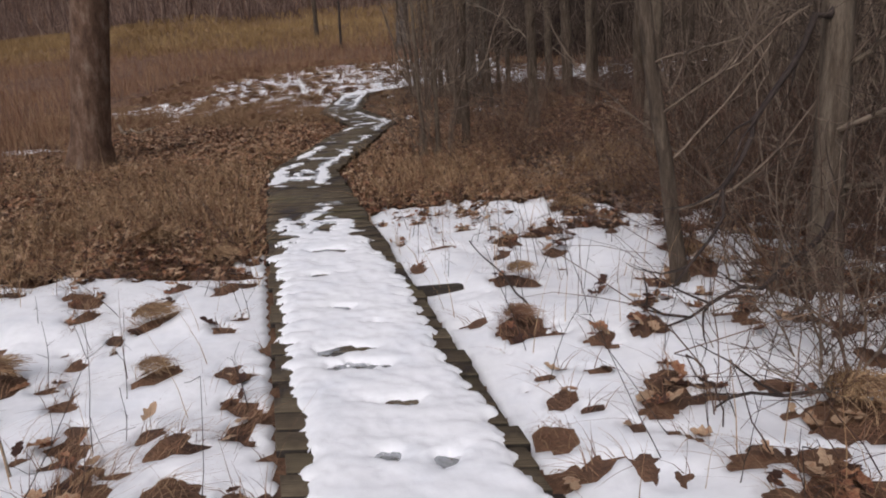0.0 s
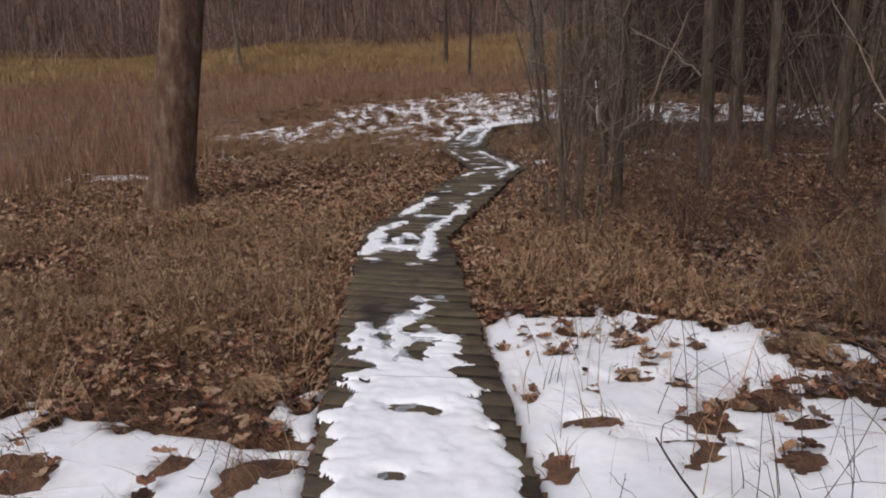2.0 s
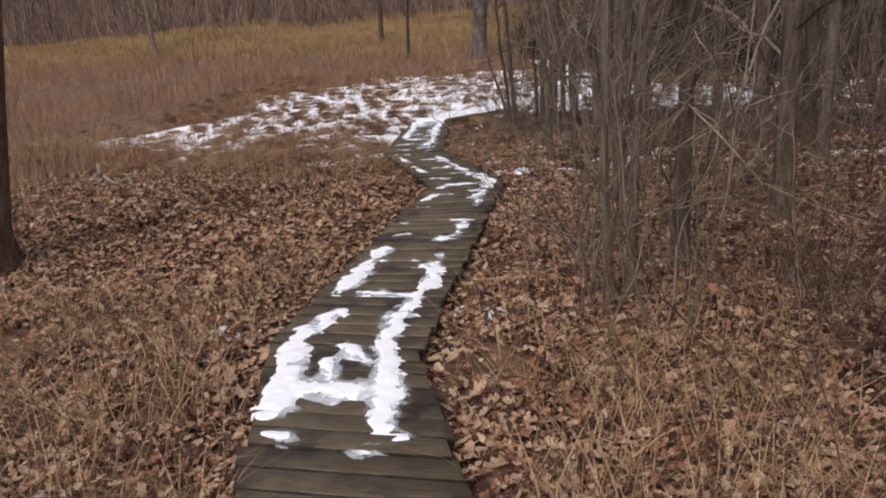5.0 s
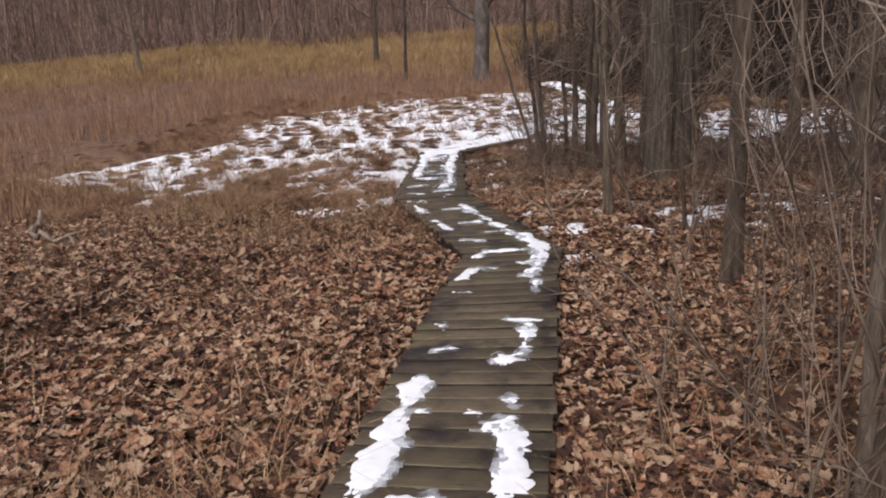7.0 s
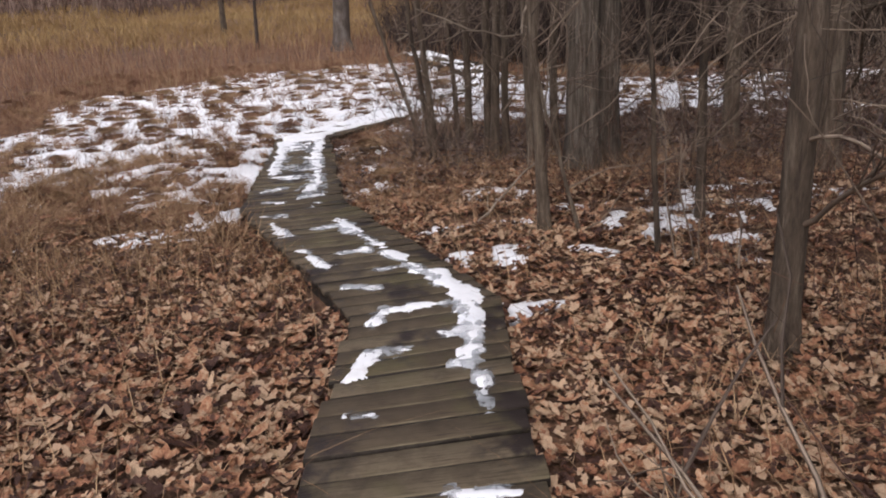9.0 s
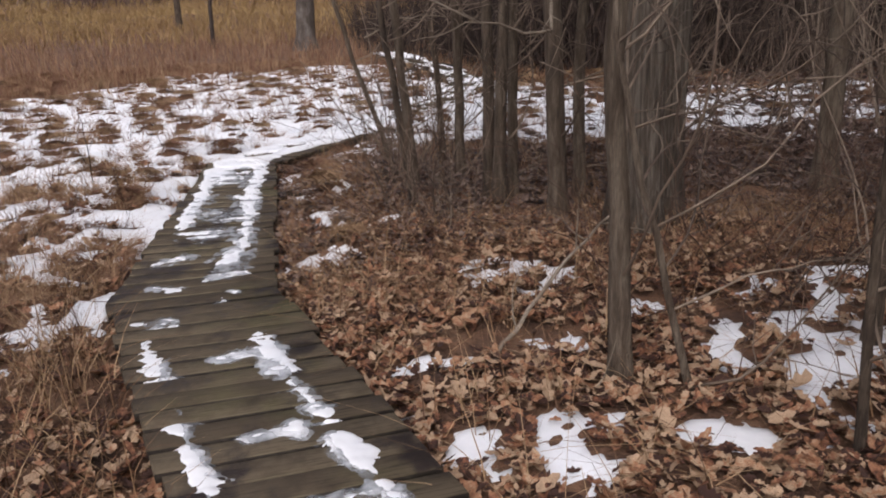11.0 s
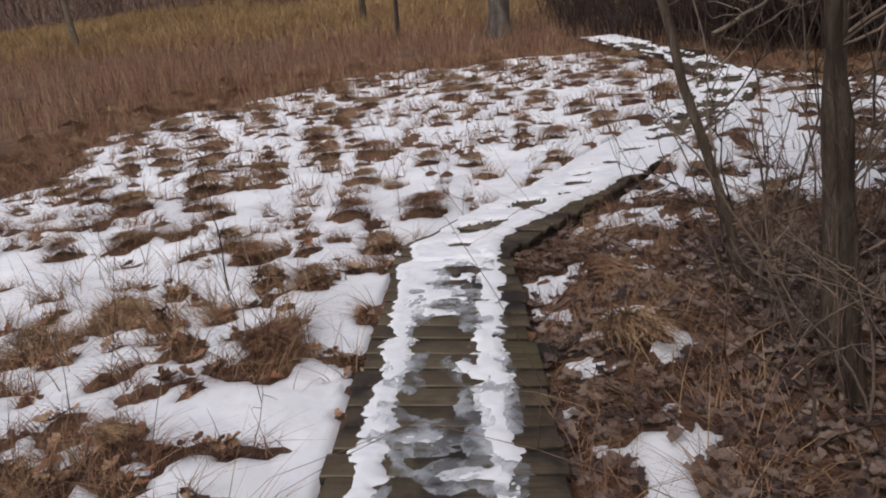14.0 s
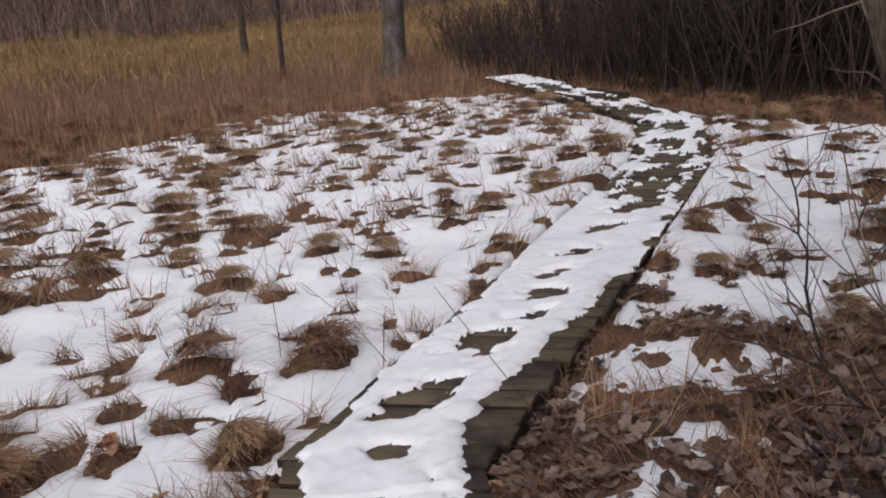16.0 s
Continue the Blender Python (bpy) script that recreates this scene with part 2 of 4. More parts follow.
def stems(px, py, height, lean, radius, steps=4, wild=0.1, sides=3, side_twigs=3, twig_len=0.3, twig_up=0.0, droop=0.0):
    """Many upright stems with side twigs at once; height, radius: arrays. Returns a quad soup."""
    n = len(px)
    pieces = []

    def run(start, way, length, r0, r1, k):
        m = len(start)
        way = way / np.linalg.norm(way, axis=1)[:, None]
        P = [start]
        d = way
        for _ in range(k):
            d = d + rng.normal(0, wild, (m, 3)) - np.array([0, 0, droop])
            d = d / np.linalg.norm(d, axis=1)[:, None]
            P.append(P[-1] + d * (length / k)[:, None])
        P = np.stack(P, 1)
        whole = P[:, -1] - P[:, 0]
        whole /= np.linalg.norm(whole, axis=1)[:, None] + 1e-9
        ref = np.where(np.abs(whole[:, 2:3]) > 0.7, np.array([[1.0, 0, 0]]), np.array([[0, 0, 1.0]]))
        a = np.cross(whole, ref)
        a /= np.linalg.norm(a, axis=1)[:, None]
        c = np.cross(whole, a)
        R = r0[:, None] + (r1 - r0)[:, None] * np.linspace(0, 1, k + 1)[None]
        ang = np.arange(sides) * 2 * math.pi / sides
        ring = np.cos(ang)[None, :, None] * a[:, None] + np.sin(ang)[None, :, None] * c[:, None]
        v = P[:, :, None] + R[:, :, None, None] * ring[:, None]
        i = np.arange(k)[:, None] * sides
        j = np.arange(sides)[None]
        jn = (j + 1) % sides
        f = np.stack([i + j, i + jn, i + sides + jn, i + sides + j], -1).reshape(-1, 4)
        f = np.arange(m)[:, None, None] * ((k + 1) * sides) + f[None]
        pieces.append((v.reshape(-1, 3), f.reshape(-1, 4)))
        return P

    start = np.stack([px, py, land(px, py) - 0.1], 1)
    way = np.stack([rng.normal(0, lean, n), rng.normal(0, lean, n), np.ones(n)], 1)
    P = run(start, way, height, radius, radius * 0.4, steps)
    for _ in range(side_twigs):
        k = rng.randint(1, steps + 1, n)
        s0, s1 = P[np.arange(n), k - 1], P[np.arange(n), k]
        w = (s1 - s0) / np.linalg.norm(s1 - s0, axis=1)[:, None] + rng.normal(0, 0.7, (n, 3)) + np.array([0, 0, twig_up])
        run(s1, w, height * twig_len * rng.uniform(0.5, 1.3, n), radius * 0.5, radius * 0.18, 3)
    s = Soup()
    for v, f in pieces:
        s.add(v, f)
    return s


def tube(path, radii, sides=6, closed=True):
    """Quads round a path; radii at each point."""
    path, radii = np.asarray(path, float), np.asarray(radii, float)
    tan = np.gradient(path, axis=0)
    tan /= np.linalg.norm(tan, axis=1)[:, None] + 1e-9
    ref = np.where(np.abs(tan[:, 2:3]) < 0.8, np.array([[0, 0, 1.0]]), np.array([[1.0, 0, 0]]))
    ref = np.repeat(ref[:1], len(path), 0)
    a = np.cross(tan, ref)
    a /= np.linalg.norm(a, axis=1)[:, None] + 1e-9
    b = np.cross(tan, a)
    ang = np.arange(sides) * 2 * math.pi / sides
    v = path[:, None] + radii[:, None, None] * (np.cos(ang)[None, :, None] * a[:, None] + np.sin(ang)[None, :, None] * b[:, None])
    i = np.arange(len(path) - 1)[:, None] * sides
    j = np.arange(sides)[None]
    jn = (j + 1) % sides
    f = np.stack([i + j, i + jn, i + sides + jn, i + sides + j], -1).reshape(-1, 4)
    return v.reshape(-1, 3), f


# ---- lie of the land ----
LEFT = np.array([(-0.13, -3), (-0.13, 0.6), (-0.61, 2.15), (-1.49, 6.0), (-2.02, 8.65), (-1.48, 12.85), (-2.37, 15.5), (-2.39, 19.7), (0.75, 24.9), (1.75, 27.4), (1.55, 29.6), (0.7, 35.0)])
RIGHT = np.array([(0.80, -3), (0.80, 0.4), (0.33, 2.08), (-0.58, 5.9), (-1.18, 8.5), (-0.67, 12.95), (-1.49, 15.55), (-1.66, 19.5), (1.5, 24.5), (2.5, 27.1), (2.4, 29.6), (1.55, 35.2)])


def edges(y):
    return np.interp(y, LEFT[:, 1], LEFT[:, 0]), np.interp(y, RIGHT[:, 1], RIGHT[:, 0])


def off_deck(x, y):
    """Metres from the deck's edge, negative on it."""
    l, r = edges(y)
    d = np.maximum(l - x, x - r)
    return np.where(y > 35.1, 3.0, d)


def hummock_spots():
    """Small grassy hummocks at random: x, y, radius."""
    g = np.random.RandomState(31)
    out = []
    for x0, x1, y0, y1, n, low, high, skew in ((-5, 3.5, 0, 7, 250, 0.05, 0.18, 1.7), (-9.5, 7.5, 15.2, 25, 820, 0.045, 0.23, 2.1), (-9.5, 7.5, 25, 34.5, 560, 0.07, 0.30, 1.8)):
        grid = {}
        for _ in range(n * 3):
            x, y, r = g.uniform(x0, x1), g.uniform(y0, y1), low + (high - low) * g.rand() ** skew
            cell = (int(x // 0.5), int(y // 0.5))
            if n <= 0 or any((x - a) ** 2 + (y - b) ** 2 < (1.15 * (r + c)) ** 2 for i in (-1, 0, 1) for j in (-1, 0, 1) for a, b, c in grid.get((cell[0] + i, cell[1] + j), [])):
                continue
            grid.setdefault(cell, []).append((x, y, r))
            out.append((x, y, r))
            n -= 1
    return out


HUMMOCKS = hummock_spots()
PITCH, CORNER = 0.03, (-10.0, -5.0)
HUMMOCK_MAP = np.full((700, 1400), -1.0)
for hx, hy, hr in HUMMOCKS:
    i, j, k = int((hx - CORNER[0]) / PITCH), int((hy - CORNER[1]) / PITCH), int(2.2 * hr / PITCH) + 2
    a0, a1, b0, b1 = max(0, i - k), i + k, max(0, j - k), j + k
    gx, gy = np.meshgrid(CORNER[0] + PITCH * np.arange(a0, min(a1, 700)), CORNER[1] + PITCH * np.arange(b0, min(b1, 1400)), indexing="ij")
    turn = 2.4 * math.sin(hx * 40 + hy * 17)
    du, dv = (gx - hx) * math.cos(turn) + (gy - hy) * math.sin(turn), (gy - hy) * math.cos(turn) - (gx - hx) * math.sin(turn)
    rough = 1.1 * (fbm(gx * 6 + 2, gy * 6, 3) - 0.5) + 0.5 * (fbm(gx * 17, gy * 17 + 4, 2) - 0.5)
    HUMMOCK_MAP[a0:a1, b0:b1] = np.maximum(HUMMOCK_MAP[a0:a1, b0:b1], 1 - np.hypot(du * 0.85, dv * 1.2) / hr + rough)


def mounds(x, y):
    """How far inside a grassy hummock a place lies: over nought on it, one at its crown."""
    u = np.clip((np.asarray(x, float) - CORNER[0]) / PITCH, 0, 698.99)
    v = np.clip((np.asarray(y, float) - CORNER[1]) / PITCH, 0, 1398.99)
    i, j = u.astype(int), v.astype(int)
    fu, fv = u - i, v - j
    m = HUMMOCK_MAP
    return (m[i, j] * (1 - fu) + m[i + 1, j] * fu) * (1 - fv) + (m[i, j + 1] * (1 - fu) + m[i + 1, j + 1] * fu) * fv


def land(x, y):
    """Height of the ground."""
    x, y = np.asarray(x, float), np.asarray(y, float)
    rise = np.interp(y, [-60, 23, 38, 72, 80, 118, 220, 700], [-0.19, -0.19, 0.5, 3.2, 3.9, 13, 34, 60])
    side = np.interp(x, [9, 20, 60, 140, 700], [0, 0.4, 3.5, 16, 40])
    lump = 0.065 * smooth(0.0, 0.9, mounds(x, y)) + (fbm(x * 1.1, y * 1.1, 3) - 0.5) * 0.13 + (wave(x * 2.7 + 9, y * 2.7) - 0.5) * 0.04 + (fbm(x * 7, y * 7, 2) - 0.5) * 0.022
    near = smooth(-0.1, 0.5, off_deck(x, y))
    big = (fbm(x * 0.05, y * 0.05, 3) - 0.5) * np.clip((np.hypot(x, y - 10) - 25) / 40, 0, 1) * 3
    lift = smooth(21.5, 24, y) * 0.07
    l, r = edges(y)
    lift = lift + 0.11 * smooth(21.2, 21.8, y) * smooth(25.5, 24, y) * np.where(x > r, smooth(0.75, 0.1, x - r), smooth(0.6, 0.1, l - x) * 0.8) * smooth(0.0, 0.07, off_deck(x, y))
    return np.maximum(rise, rise * 0.35 + side) + lump * (0.25 + 0.75 * near) - 0.05 * (1 - near) + big + lift


def snow_depth(x, y):
    """Depth of the snow lying on the ground; below nought is bare."""
    x, y = np.asarray(x, float), np.asarray(y, float)
    l, r = edges(y)
    # by the start of the walk
    limit = np.where(x < l, 5.35 + 0.25 * (x + 1.6), 6.75 - 0.55 * np.maximum(x - 0.2, 0))
    a = smooth(0.35, -0.35, y - limit - (fbm(x * 2.2, y * 2.2, 3) - 0.5) * 0.9) * smooth(7.0, 3.5, np.abs(x - 0.2)) * smooth(-4.4, -2.0, y + 0.8 * fbm(x, y, 2))
    na = fbm(x * 1.5 + 3, y * 1.5, 4)
    hole = smooth(-0.12, 0.14, mounds(x, y))
    rag = fbm(x * 2.6 + 5, y * 3.3 + 1, 4)
    a = a * (0.86 + 0.7 * (0.6 - na)) - 0.95 * hole - 0.5 * smooth(0.60, 0.64, fbm(x * 5.5 + 3, y * 7, 3)) - 0.6 * smooth(0.8, 1.5, x - 0.42 * (y - 2.5)) * smooth(0.46, 0.54, rag) - 0.7 * smooth(-1.0, -0.1, y - limit) * smooth(0.47, 0.55, rag)
    # wide patch of open marsh
    west = -9.0 + 0.8 * np.sin(y * 0.6)
    start = 15.0 - 0.45 * (x + 2.4)
    b = smooth(-0.8, 0.9, y + 2.6 * (fbm(x * 0.9 + 3, y * 1.2, 3) - 0.5) * (x < -2.6) - np.where(x < -1, start, 16.2 + 0.55 * (x + 1)))
    far = np.interp(x, [-9, -7, -4.6, -1.5, 1, 2.3, 3.1, 4, 6, 9], [26.5, 29.3, 32.5, 33, 33, 29.8, 27.6, 26.2, 25.2, 24.5])
    b *= smooth(-0.4, 2.2, x - west) * smooth(0.5, -1.6, y - far) * smooth(9.5, 6.5, x)
    b *= np.where((x > -1.7) & (y < 21.4), smooth(19.6, 21.2, y + 0.2 * np.minimum(x, 2)), 1)
    nb = fbm(x * 0.95 + 40, y * 1.55, 4)
    b = b * (0.84 + 0.8 * (0.54 - nb)) - 0.95 * hole - 0.7 * smooth(18.4, 16.6, y) * smooth(-7.5, -6.0, x) * smooth(0.49, 0.56, rag) - 0.5 * smooth(0.60, 0.64, fbm(x * 4.5 + 3, y * 6, 3)) - 0.35 * smooth(24, 32, y) * smooth(0.48, 0.58, rag) - 0.25 * (1 - b)
    # thin remains among the trees
    c = 0.0
    for px, py, sx, sy in ((1.7, 14.7, 1.1, 0.5), (0.95, 14.35, 0.75, 0.4), (0.85, 13.75, 0.5, 0.5), (0.15, 13.7, 0.3, 0.15), (-0.2, 14.6, 0.2, 0.12), (0.3, 14.9, 0.25, 0.12), (-0.15, 15.55, 0.4, 0.3), (-0.85, 14.35, 0.3, 0.22), (-0.5, 13.75, 0.35, 0.25), (3.4, 14.0, 0.9, 0.3),
                           (-1.2, 17.35, 0.2, 0.5), (-0.95, 16.9, 0.35, 0.2), (-1.25, 16.2, 0.25, 0.2), (-1.12, 18.2, 0.25, 0.35), (-1.4, 18.9, 0.24, 0.5), (-1.0, 19.05, 0.35, 0.16), (-1.36, 17.9, 0.2, 0.45), (-1.1, 17.2, 0.32, 0.3), (-1.2, 19.1, 0.28, 0.4), (-0.75, 20.2, 0.5, 0.35), (-0.85, 19.6, 0.25, 0.2), (0.2, 20.6, 0.5, 0.3), (7.5, 23.2, 2.2, 0.8), (5.2, 19.2, 1.2, 0.4), (-7.3, 12.6, 0.9, 0.35), (-0.6, 12.9, 0.25, 0.16), (2.4, 8.2, 0.35, 0.1),
                           (-2.35, 7.35, 0.25, 0.1), (-2.3, 9.0, 0.3, 0.14), (-0.95, 9.2, 0.2, 0.3), (0.35, 7.2, 0.2, 0.08), (-2.6, 15.4, 0.35, 0.3), (-3.0, 14.9, 0.3, 0.1)):
        c = np.maximum(c, np.exp(-((x - px) / sx) ** 2 - ((y - py) / sy) ** 2))
    nc = fbm(x * 6.5 + 70, y * 6.5, 3)
    c = np.minimum(c * 1.25, 0.85) * (0.78 + 3.4 * (0.5 - nc)) - 0.3 * smooth(0.52, 0.6, rag)
    thin = c > np.maximum(a, b)
    d = np.maximum(np.maximum(a, b), c)
    d = d - 0.42 - 0.10 * (fbm(x * 7, y * 7, 2) - 0.5)
    d = np.where(off_deck(x, y) < 0.03, -0.3, d)
    return np.clip(d * 0.42, -0.03, np.where(thin, 0.018, 0.036))


rng = np.random.RandomState(11)


def grid_mesh(name, xs, ys, height, keep=None):
    gx, gy = np.meshgrid(xs, ys)
    z = height(gx, gy)
    v = np.stack([gx, gy, z], -1).reshape(-1, 3)
    nx, ny = len(xs), len(ys)
    i = (np.arange(ny - 1)[:, None] * nx + np.arange(nx - 1)[None]).ravel()
    f = np.stack([i, i + 1, i + nx + 1, i + nx], -1)
    if keep is not None:
        ok = keep(gx, gy).ravel()
        f = f[ok[f].any(1)]
        used = np.unique(f)
        back = np.zeros(len(v), int)
        back[used] = np.arange(len(used))
        v, f = v[used], back[f]
    return mesh_of(name, v, f)


# the ground is one sheet: fine where the walk goes, coarse to the horizon
def spread(near, far, step, reach, grow=1.22):
    out = list(np.arange(near, far, step))
    s = step
    while out[-1] < reach:
        s *= grow
        out.append(out[-1] + s)
    s, head = step, [near]
    while head[-1] > -reach:
        s *= grow
        head.append(head[-1] - s)
    return np.array(head[:0:-1] + out)


ground = thing("ground", grid_mesh("ground", spread(-9, 8, 0.085, 650), spread(-1, 34, 0.085, 650), land), SOIL,
               "dark leafy woodland and marsh soil", "ground", kind="structure", smooth_faces=True)


# ---- snow on the ground ----
snow_near = thing("snow_patch", grid_mesh("snow_patch", np.arange(-7, 6.5, 0.032), np.arange(-4.5, 7.4, 0.032), lambda x, y: land(x, y) + snow_depth(x, y) - 0.012,
                  lambda x, y: snow_depth(x, y) > 0.0), SNOW, "white melting snow beside the start of the boardwalk", "snow", kind="stuff", smooth_faces=True)
snow_mid = thing("snow_patch", grid_mesh("snow_patch", np.arange(-8.5, 6, 0.036), np.arange(7.4, 15.8, 0.036), lambda x, y: land(x, y) + snow_depth(x, y) - 0.012,
                 lambda x, y: snow_depth(x, y) > 0.0), SNOW, "thin remains of snow among fallen leaves", "snow", kind="stuff", smooth_faces=True)
snow_far = thing("snow_patch", grid_mesh("snow_patch", np.arange(-10, 9.5, 0.036), np.arange(15.8, 34.5, 0.036), lambda x, y: land(x, y) + snow_depth(x, y) - 0.012,
                 lambda x, y: snow_depth(x, y) > 0.0), SNOW, "broken white snow cover between grass tussocks", "snow", kind="stuff", smooth_faces=True)


# ---- boardwalk ----
boardwalk = tagged(new("boardwalk"), "narrow zigzag boardwalk of weathered grey planks, partly snowed over", "boardwalk")


def deck_level(y):
    return np.interp(y, [0, 20, 22, 25, 27.6, 29.6, 35], [0, 0, -0.01, 0.03, 0.15, 0.25, 0.53])


def plank_mesh(a, b, c, d, top):
    """A plank with chamfered edges: a, b the near left and right corners, d, c the far ones; in its own axes, x along its length."""
    mid = (a + b + c + d) / 4
    ax = (b + c - a - d) / 2
    ax = ax / np.linalg.norm(ax)
    ay = np.array([-ax[1], ax[0]])
    q = np.array([[(p - mid) @ ax, (p - mid) @ ay] for p in (a, b, c, d)])
    inn = q * np.array([1 - 0.012, 1 - 0.055])
    low = np.concatenate([q, np.full((4, 1), -0.038)], 1)
    rim = np.concatenate([q, np.full((4, 1), -0.004)], 1)
    up = np.concatenate([inn, np.array([[0.0], [0.002], [0.0], [-0.001]])], 1)
    f = [(3, 2, 1, 0), (8, 9, 10, 11)]
    for i in range(4):
        j = (i + 1) % 4
        f += [(i, j, 4 + j, 4 + i), (4 + i, 4 + j, 8 + j, 8 + i)]
    me = mesh_of("plank", np.concatenate([low, rim, up]), np.array(f))
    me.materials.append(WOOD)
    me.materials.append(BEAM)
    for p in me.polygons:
        # the long sides are dark with dirt and with the gaps' shade painted in
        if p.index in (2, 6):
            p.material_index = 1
    return me, Matrix.Translation((mid[0], mid[1], top)) @ Matrix.Rotation(math.atan2(ax[1], ax[0]), 4, "Z")


def box_between(p, q, wide, low, high):
    """A squared timber from p to q with chamfered long edges."""
    p, q = np.array(p, float), np.array(q, float)
    d = (q - p) / np.linalg.norm(q - p)
    s = np.array([-d[1], d[0]]) * wide / 2
    e = 0.012
    ring = [(-1, low), (1, low), (1, high - e), (1 - 2 * e / wide, high), (-1 + 2 * e / wide, high), (-1, high - e)]
    v = [(*(base + s * k), z) for base in (p, q) for k, z in ring]
    me = bpy.data.meshes.new("timber")
    me.from_pydata(v, [], [tuple(range(5, -1, -1)), tuple(range(6, 12))] + [(i, (i + 1) % 6, 6 + (i + 1) % 6, 6 + i) for i in range(6)])
    return me


for s in range(len(LEFT) - 1):
    l0, l1, r0, r1 = LEFT[s], LEFT[s + 1], RIGHT[s], RIGHT[s + 1]
    length = (np.linalg.norm(l1 - l0) + np.linalg.norm(r1 - r0)) / 2
    count = max(2, round(length / 0.149))
    for i in range(count):
        g = 0.0092 / length
        t0, t1 = i / count + g, (i + 1) / count - g
        j = rng.uniform(-0.02, 0.02, 2)
        run = (r0 - l0) / np.linalg.norm(r0 - l0)
        a, d = l0 + (l1 - l0) * t0 + run * j[0], l0 + (l1 - l0) * t1 + run * j[0]
        b, c = r0 + (r1 - r0) * t0 + run * j[1], r0 + (r1 - r0) * t1 + run * j[1]
        yy = (a[1] + c[1]) / 2
        me, m = plank_mesh(a, b, c, d, float(deck_level(yy)) + rng.uniform(-0.008, 0.004))
        ob = part("plank", me, WOOD, boardwalk)
        ob.matrix_basis = m @ pose(0, 0, 0, rng.uniform(-0.5, 0.5), rng.uniform(-0.25, 0.25), 0)
    drop = float(deck_level((l0[1] + l1[1]) / 2))
    for e0, e1, side in ((l0, l1, 1), (r0, r1, -1)):
        run = (r0 - l0) / np.linalg.norm(r0 - l0) * 0.045 * side
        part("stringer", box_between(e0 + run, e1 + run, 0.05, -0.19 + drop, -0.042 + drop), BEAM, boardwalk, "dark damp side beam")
    for t in ((0.5,) if length < 3 else (0.28, 0.78)):
        p, q = l0 + (l1 - l0) * t, r0 + (r1 - r0) * t
        out = 0.06
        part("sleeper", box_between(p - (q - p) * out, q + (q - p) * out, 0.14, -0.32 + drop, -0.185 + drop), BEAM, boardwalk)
for y, out in ((4.26, 0.30), (18.15, 0.22)):
    l, r = edges(y)
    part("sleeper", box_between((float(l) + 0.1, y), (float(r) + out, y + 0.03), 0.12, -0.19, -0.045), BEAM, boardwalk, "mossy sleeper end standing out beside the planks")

# snow left on the planks: strokes of (y, across, y, across, half width) in metres along each run
STROKES_A = [(5.86, -.31, 6.06, -.25, .06), (5.98, -.26, 5.78, -.19, .07), (6.17, -.30, 6.17, -.24, .035), (6.12, -.10, 6.26, -.02, .07), (6.26, -.03, 6.51, .14, .045), (6.7, .07, 6.72, .23, .04), (6.02, .07, 5.99, .24, .06),
             (6.14, .12, 6.10, .15, .05), (5.78, .12, 5.83, .26, .05), (5.75, -.07, 5.97, -.03, .06), (7.69, -.36, 7.68, -.26, .04), (7.9, -.33, 8.42, -.26, .08), (8.7, -.28, 9.06, -.2, .085), (8.42, -.26, 8.7, -.28, .09)]
STROKES_B = [(8.09, -.18, 8.07, .07, .09), (8.4, -.08, 8.0, -.05, .05), (7.56, .08, 7.64, .24, .05), (7.75, .14, 8.38, .26, .08), (8.4, .24, 8.97, .20, .08), (9.1, .22, 9.79, .27, .06), (9.4, -.31, 10.4, -.26, .055), (9.42, -.16, 9.32, .2, .05),
             (8.39, .12, 8.58, .01, .06), (9.5, -.29, 10.02, -.28, .075), (10.1, -.29, 10.1, -.16, .035), (10.37, -.32, 10.38, -.23, .04), (9.5, .28, 9.93, .23, .07), (9.93, .13, 10.0, .24, .035), (10.18, .22, 10.12, .25, .035), (10.08, .04, 10.07, .08, .02)]
STROKES_C = [(11.2, -.34, 11.16, -.29, .03), (10.79, -.27, 10.81, -.17, .04), (10.66, .13, 10.74, .26, .05), (10.81, .24, 11.18, .25, .05), (11.24, .13, 11.22, .29, .05), (11.82, -.30, 11.8, -.24, .02), (12.17, -.32, 12.34, -.28, .04),
             (12.38, -.24, 12.37, -.1, .02), (12.73, -.29, 12.89, -.23, .04), (12.88, -.19, 12.92, .1, .03), (11.79, .26, 12.05, .26, .025), (12.2, .2, 12.5, .26, .05), (12.5, .1, 12.56, .27, .035), (12.5, .26, 12.9, .27, .06), (12.81, .26, 13.42, .29, .07)]
STROKES_D = [(13.3, -.27, 13.25, -.14, .035), (13.55, .01, 13.57, .18, .03), (14.16, -.30, 13.65, -.29, .04), (15.16, -.32, 15.16, -.18, .04), (14.9, -.32, 14.69, -.31, .035),
             (14.6, -.34, 14.56, -.28, .05), (14.66, -.04, 14.75, .14, .045), (14.86, .17, 14.5, .17, .06), (14.36, .17, 14.04, .2, .05), (13.98, -.09, 14.01, .09, .035), (13.9, .21, 13.5, .22, .06), (16.17, -.31, 16.24, -.17, .035), (15.71, -.24, 15.62, -.11, .04)]
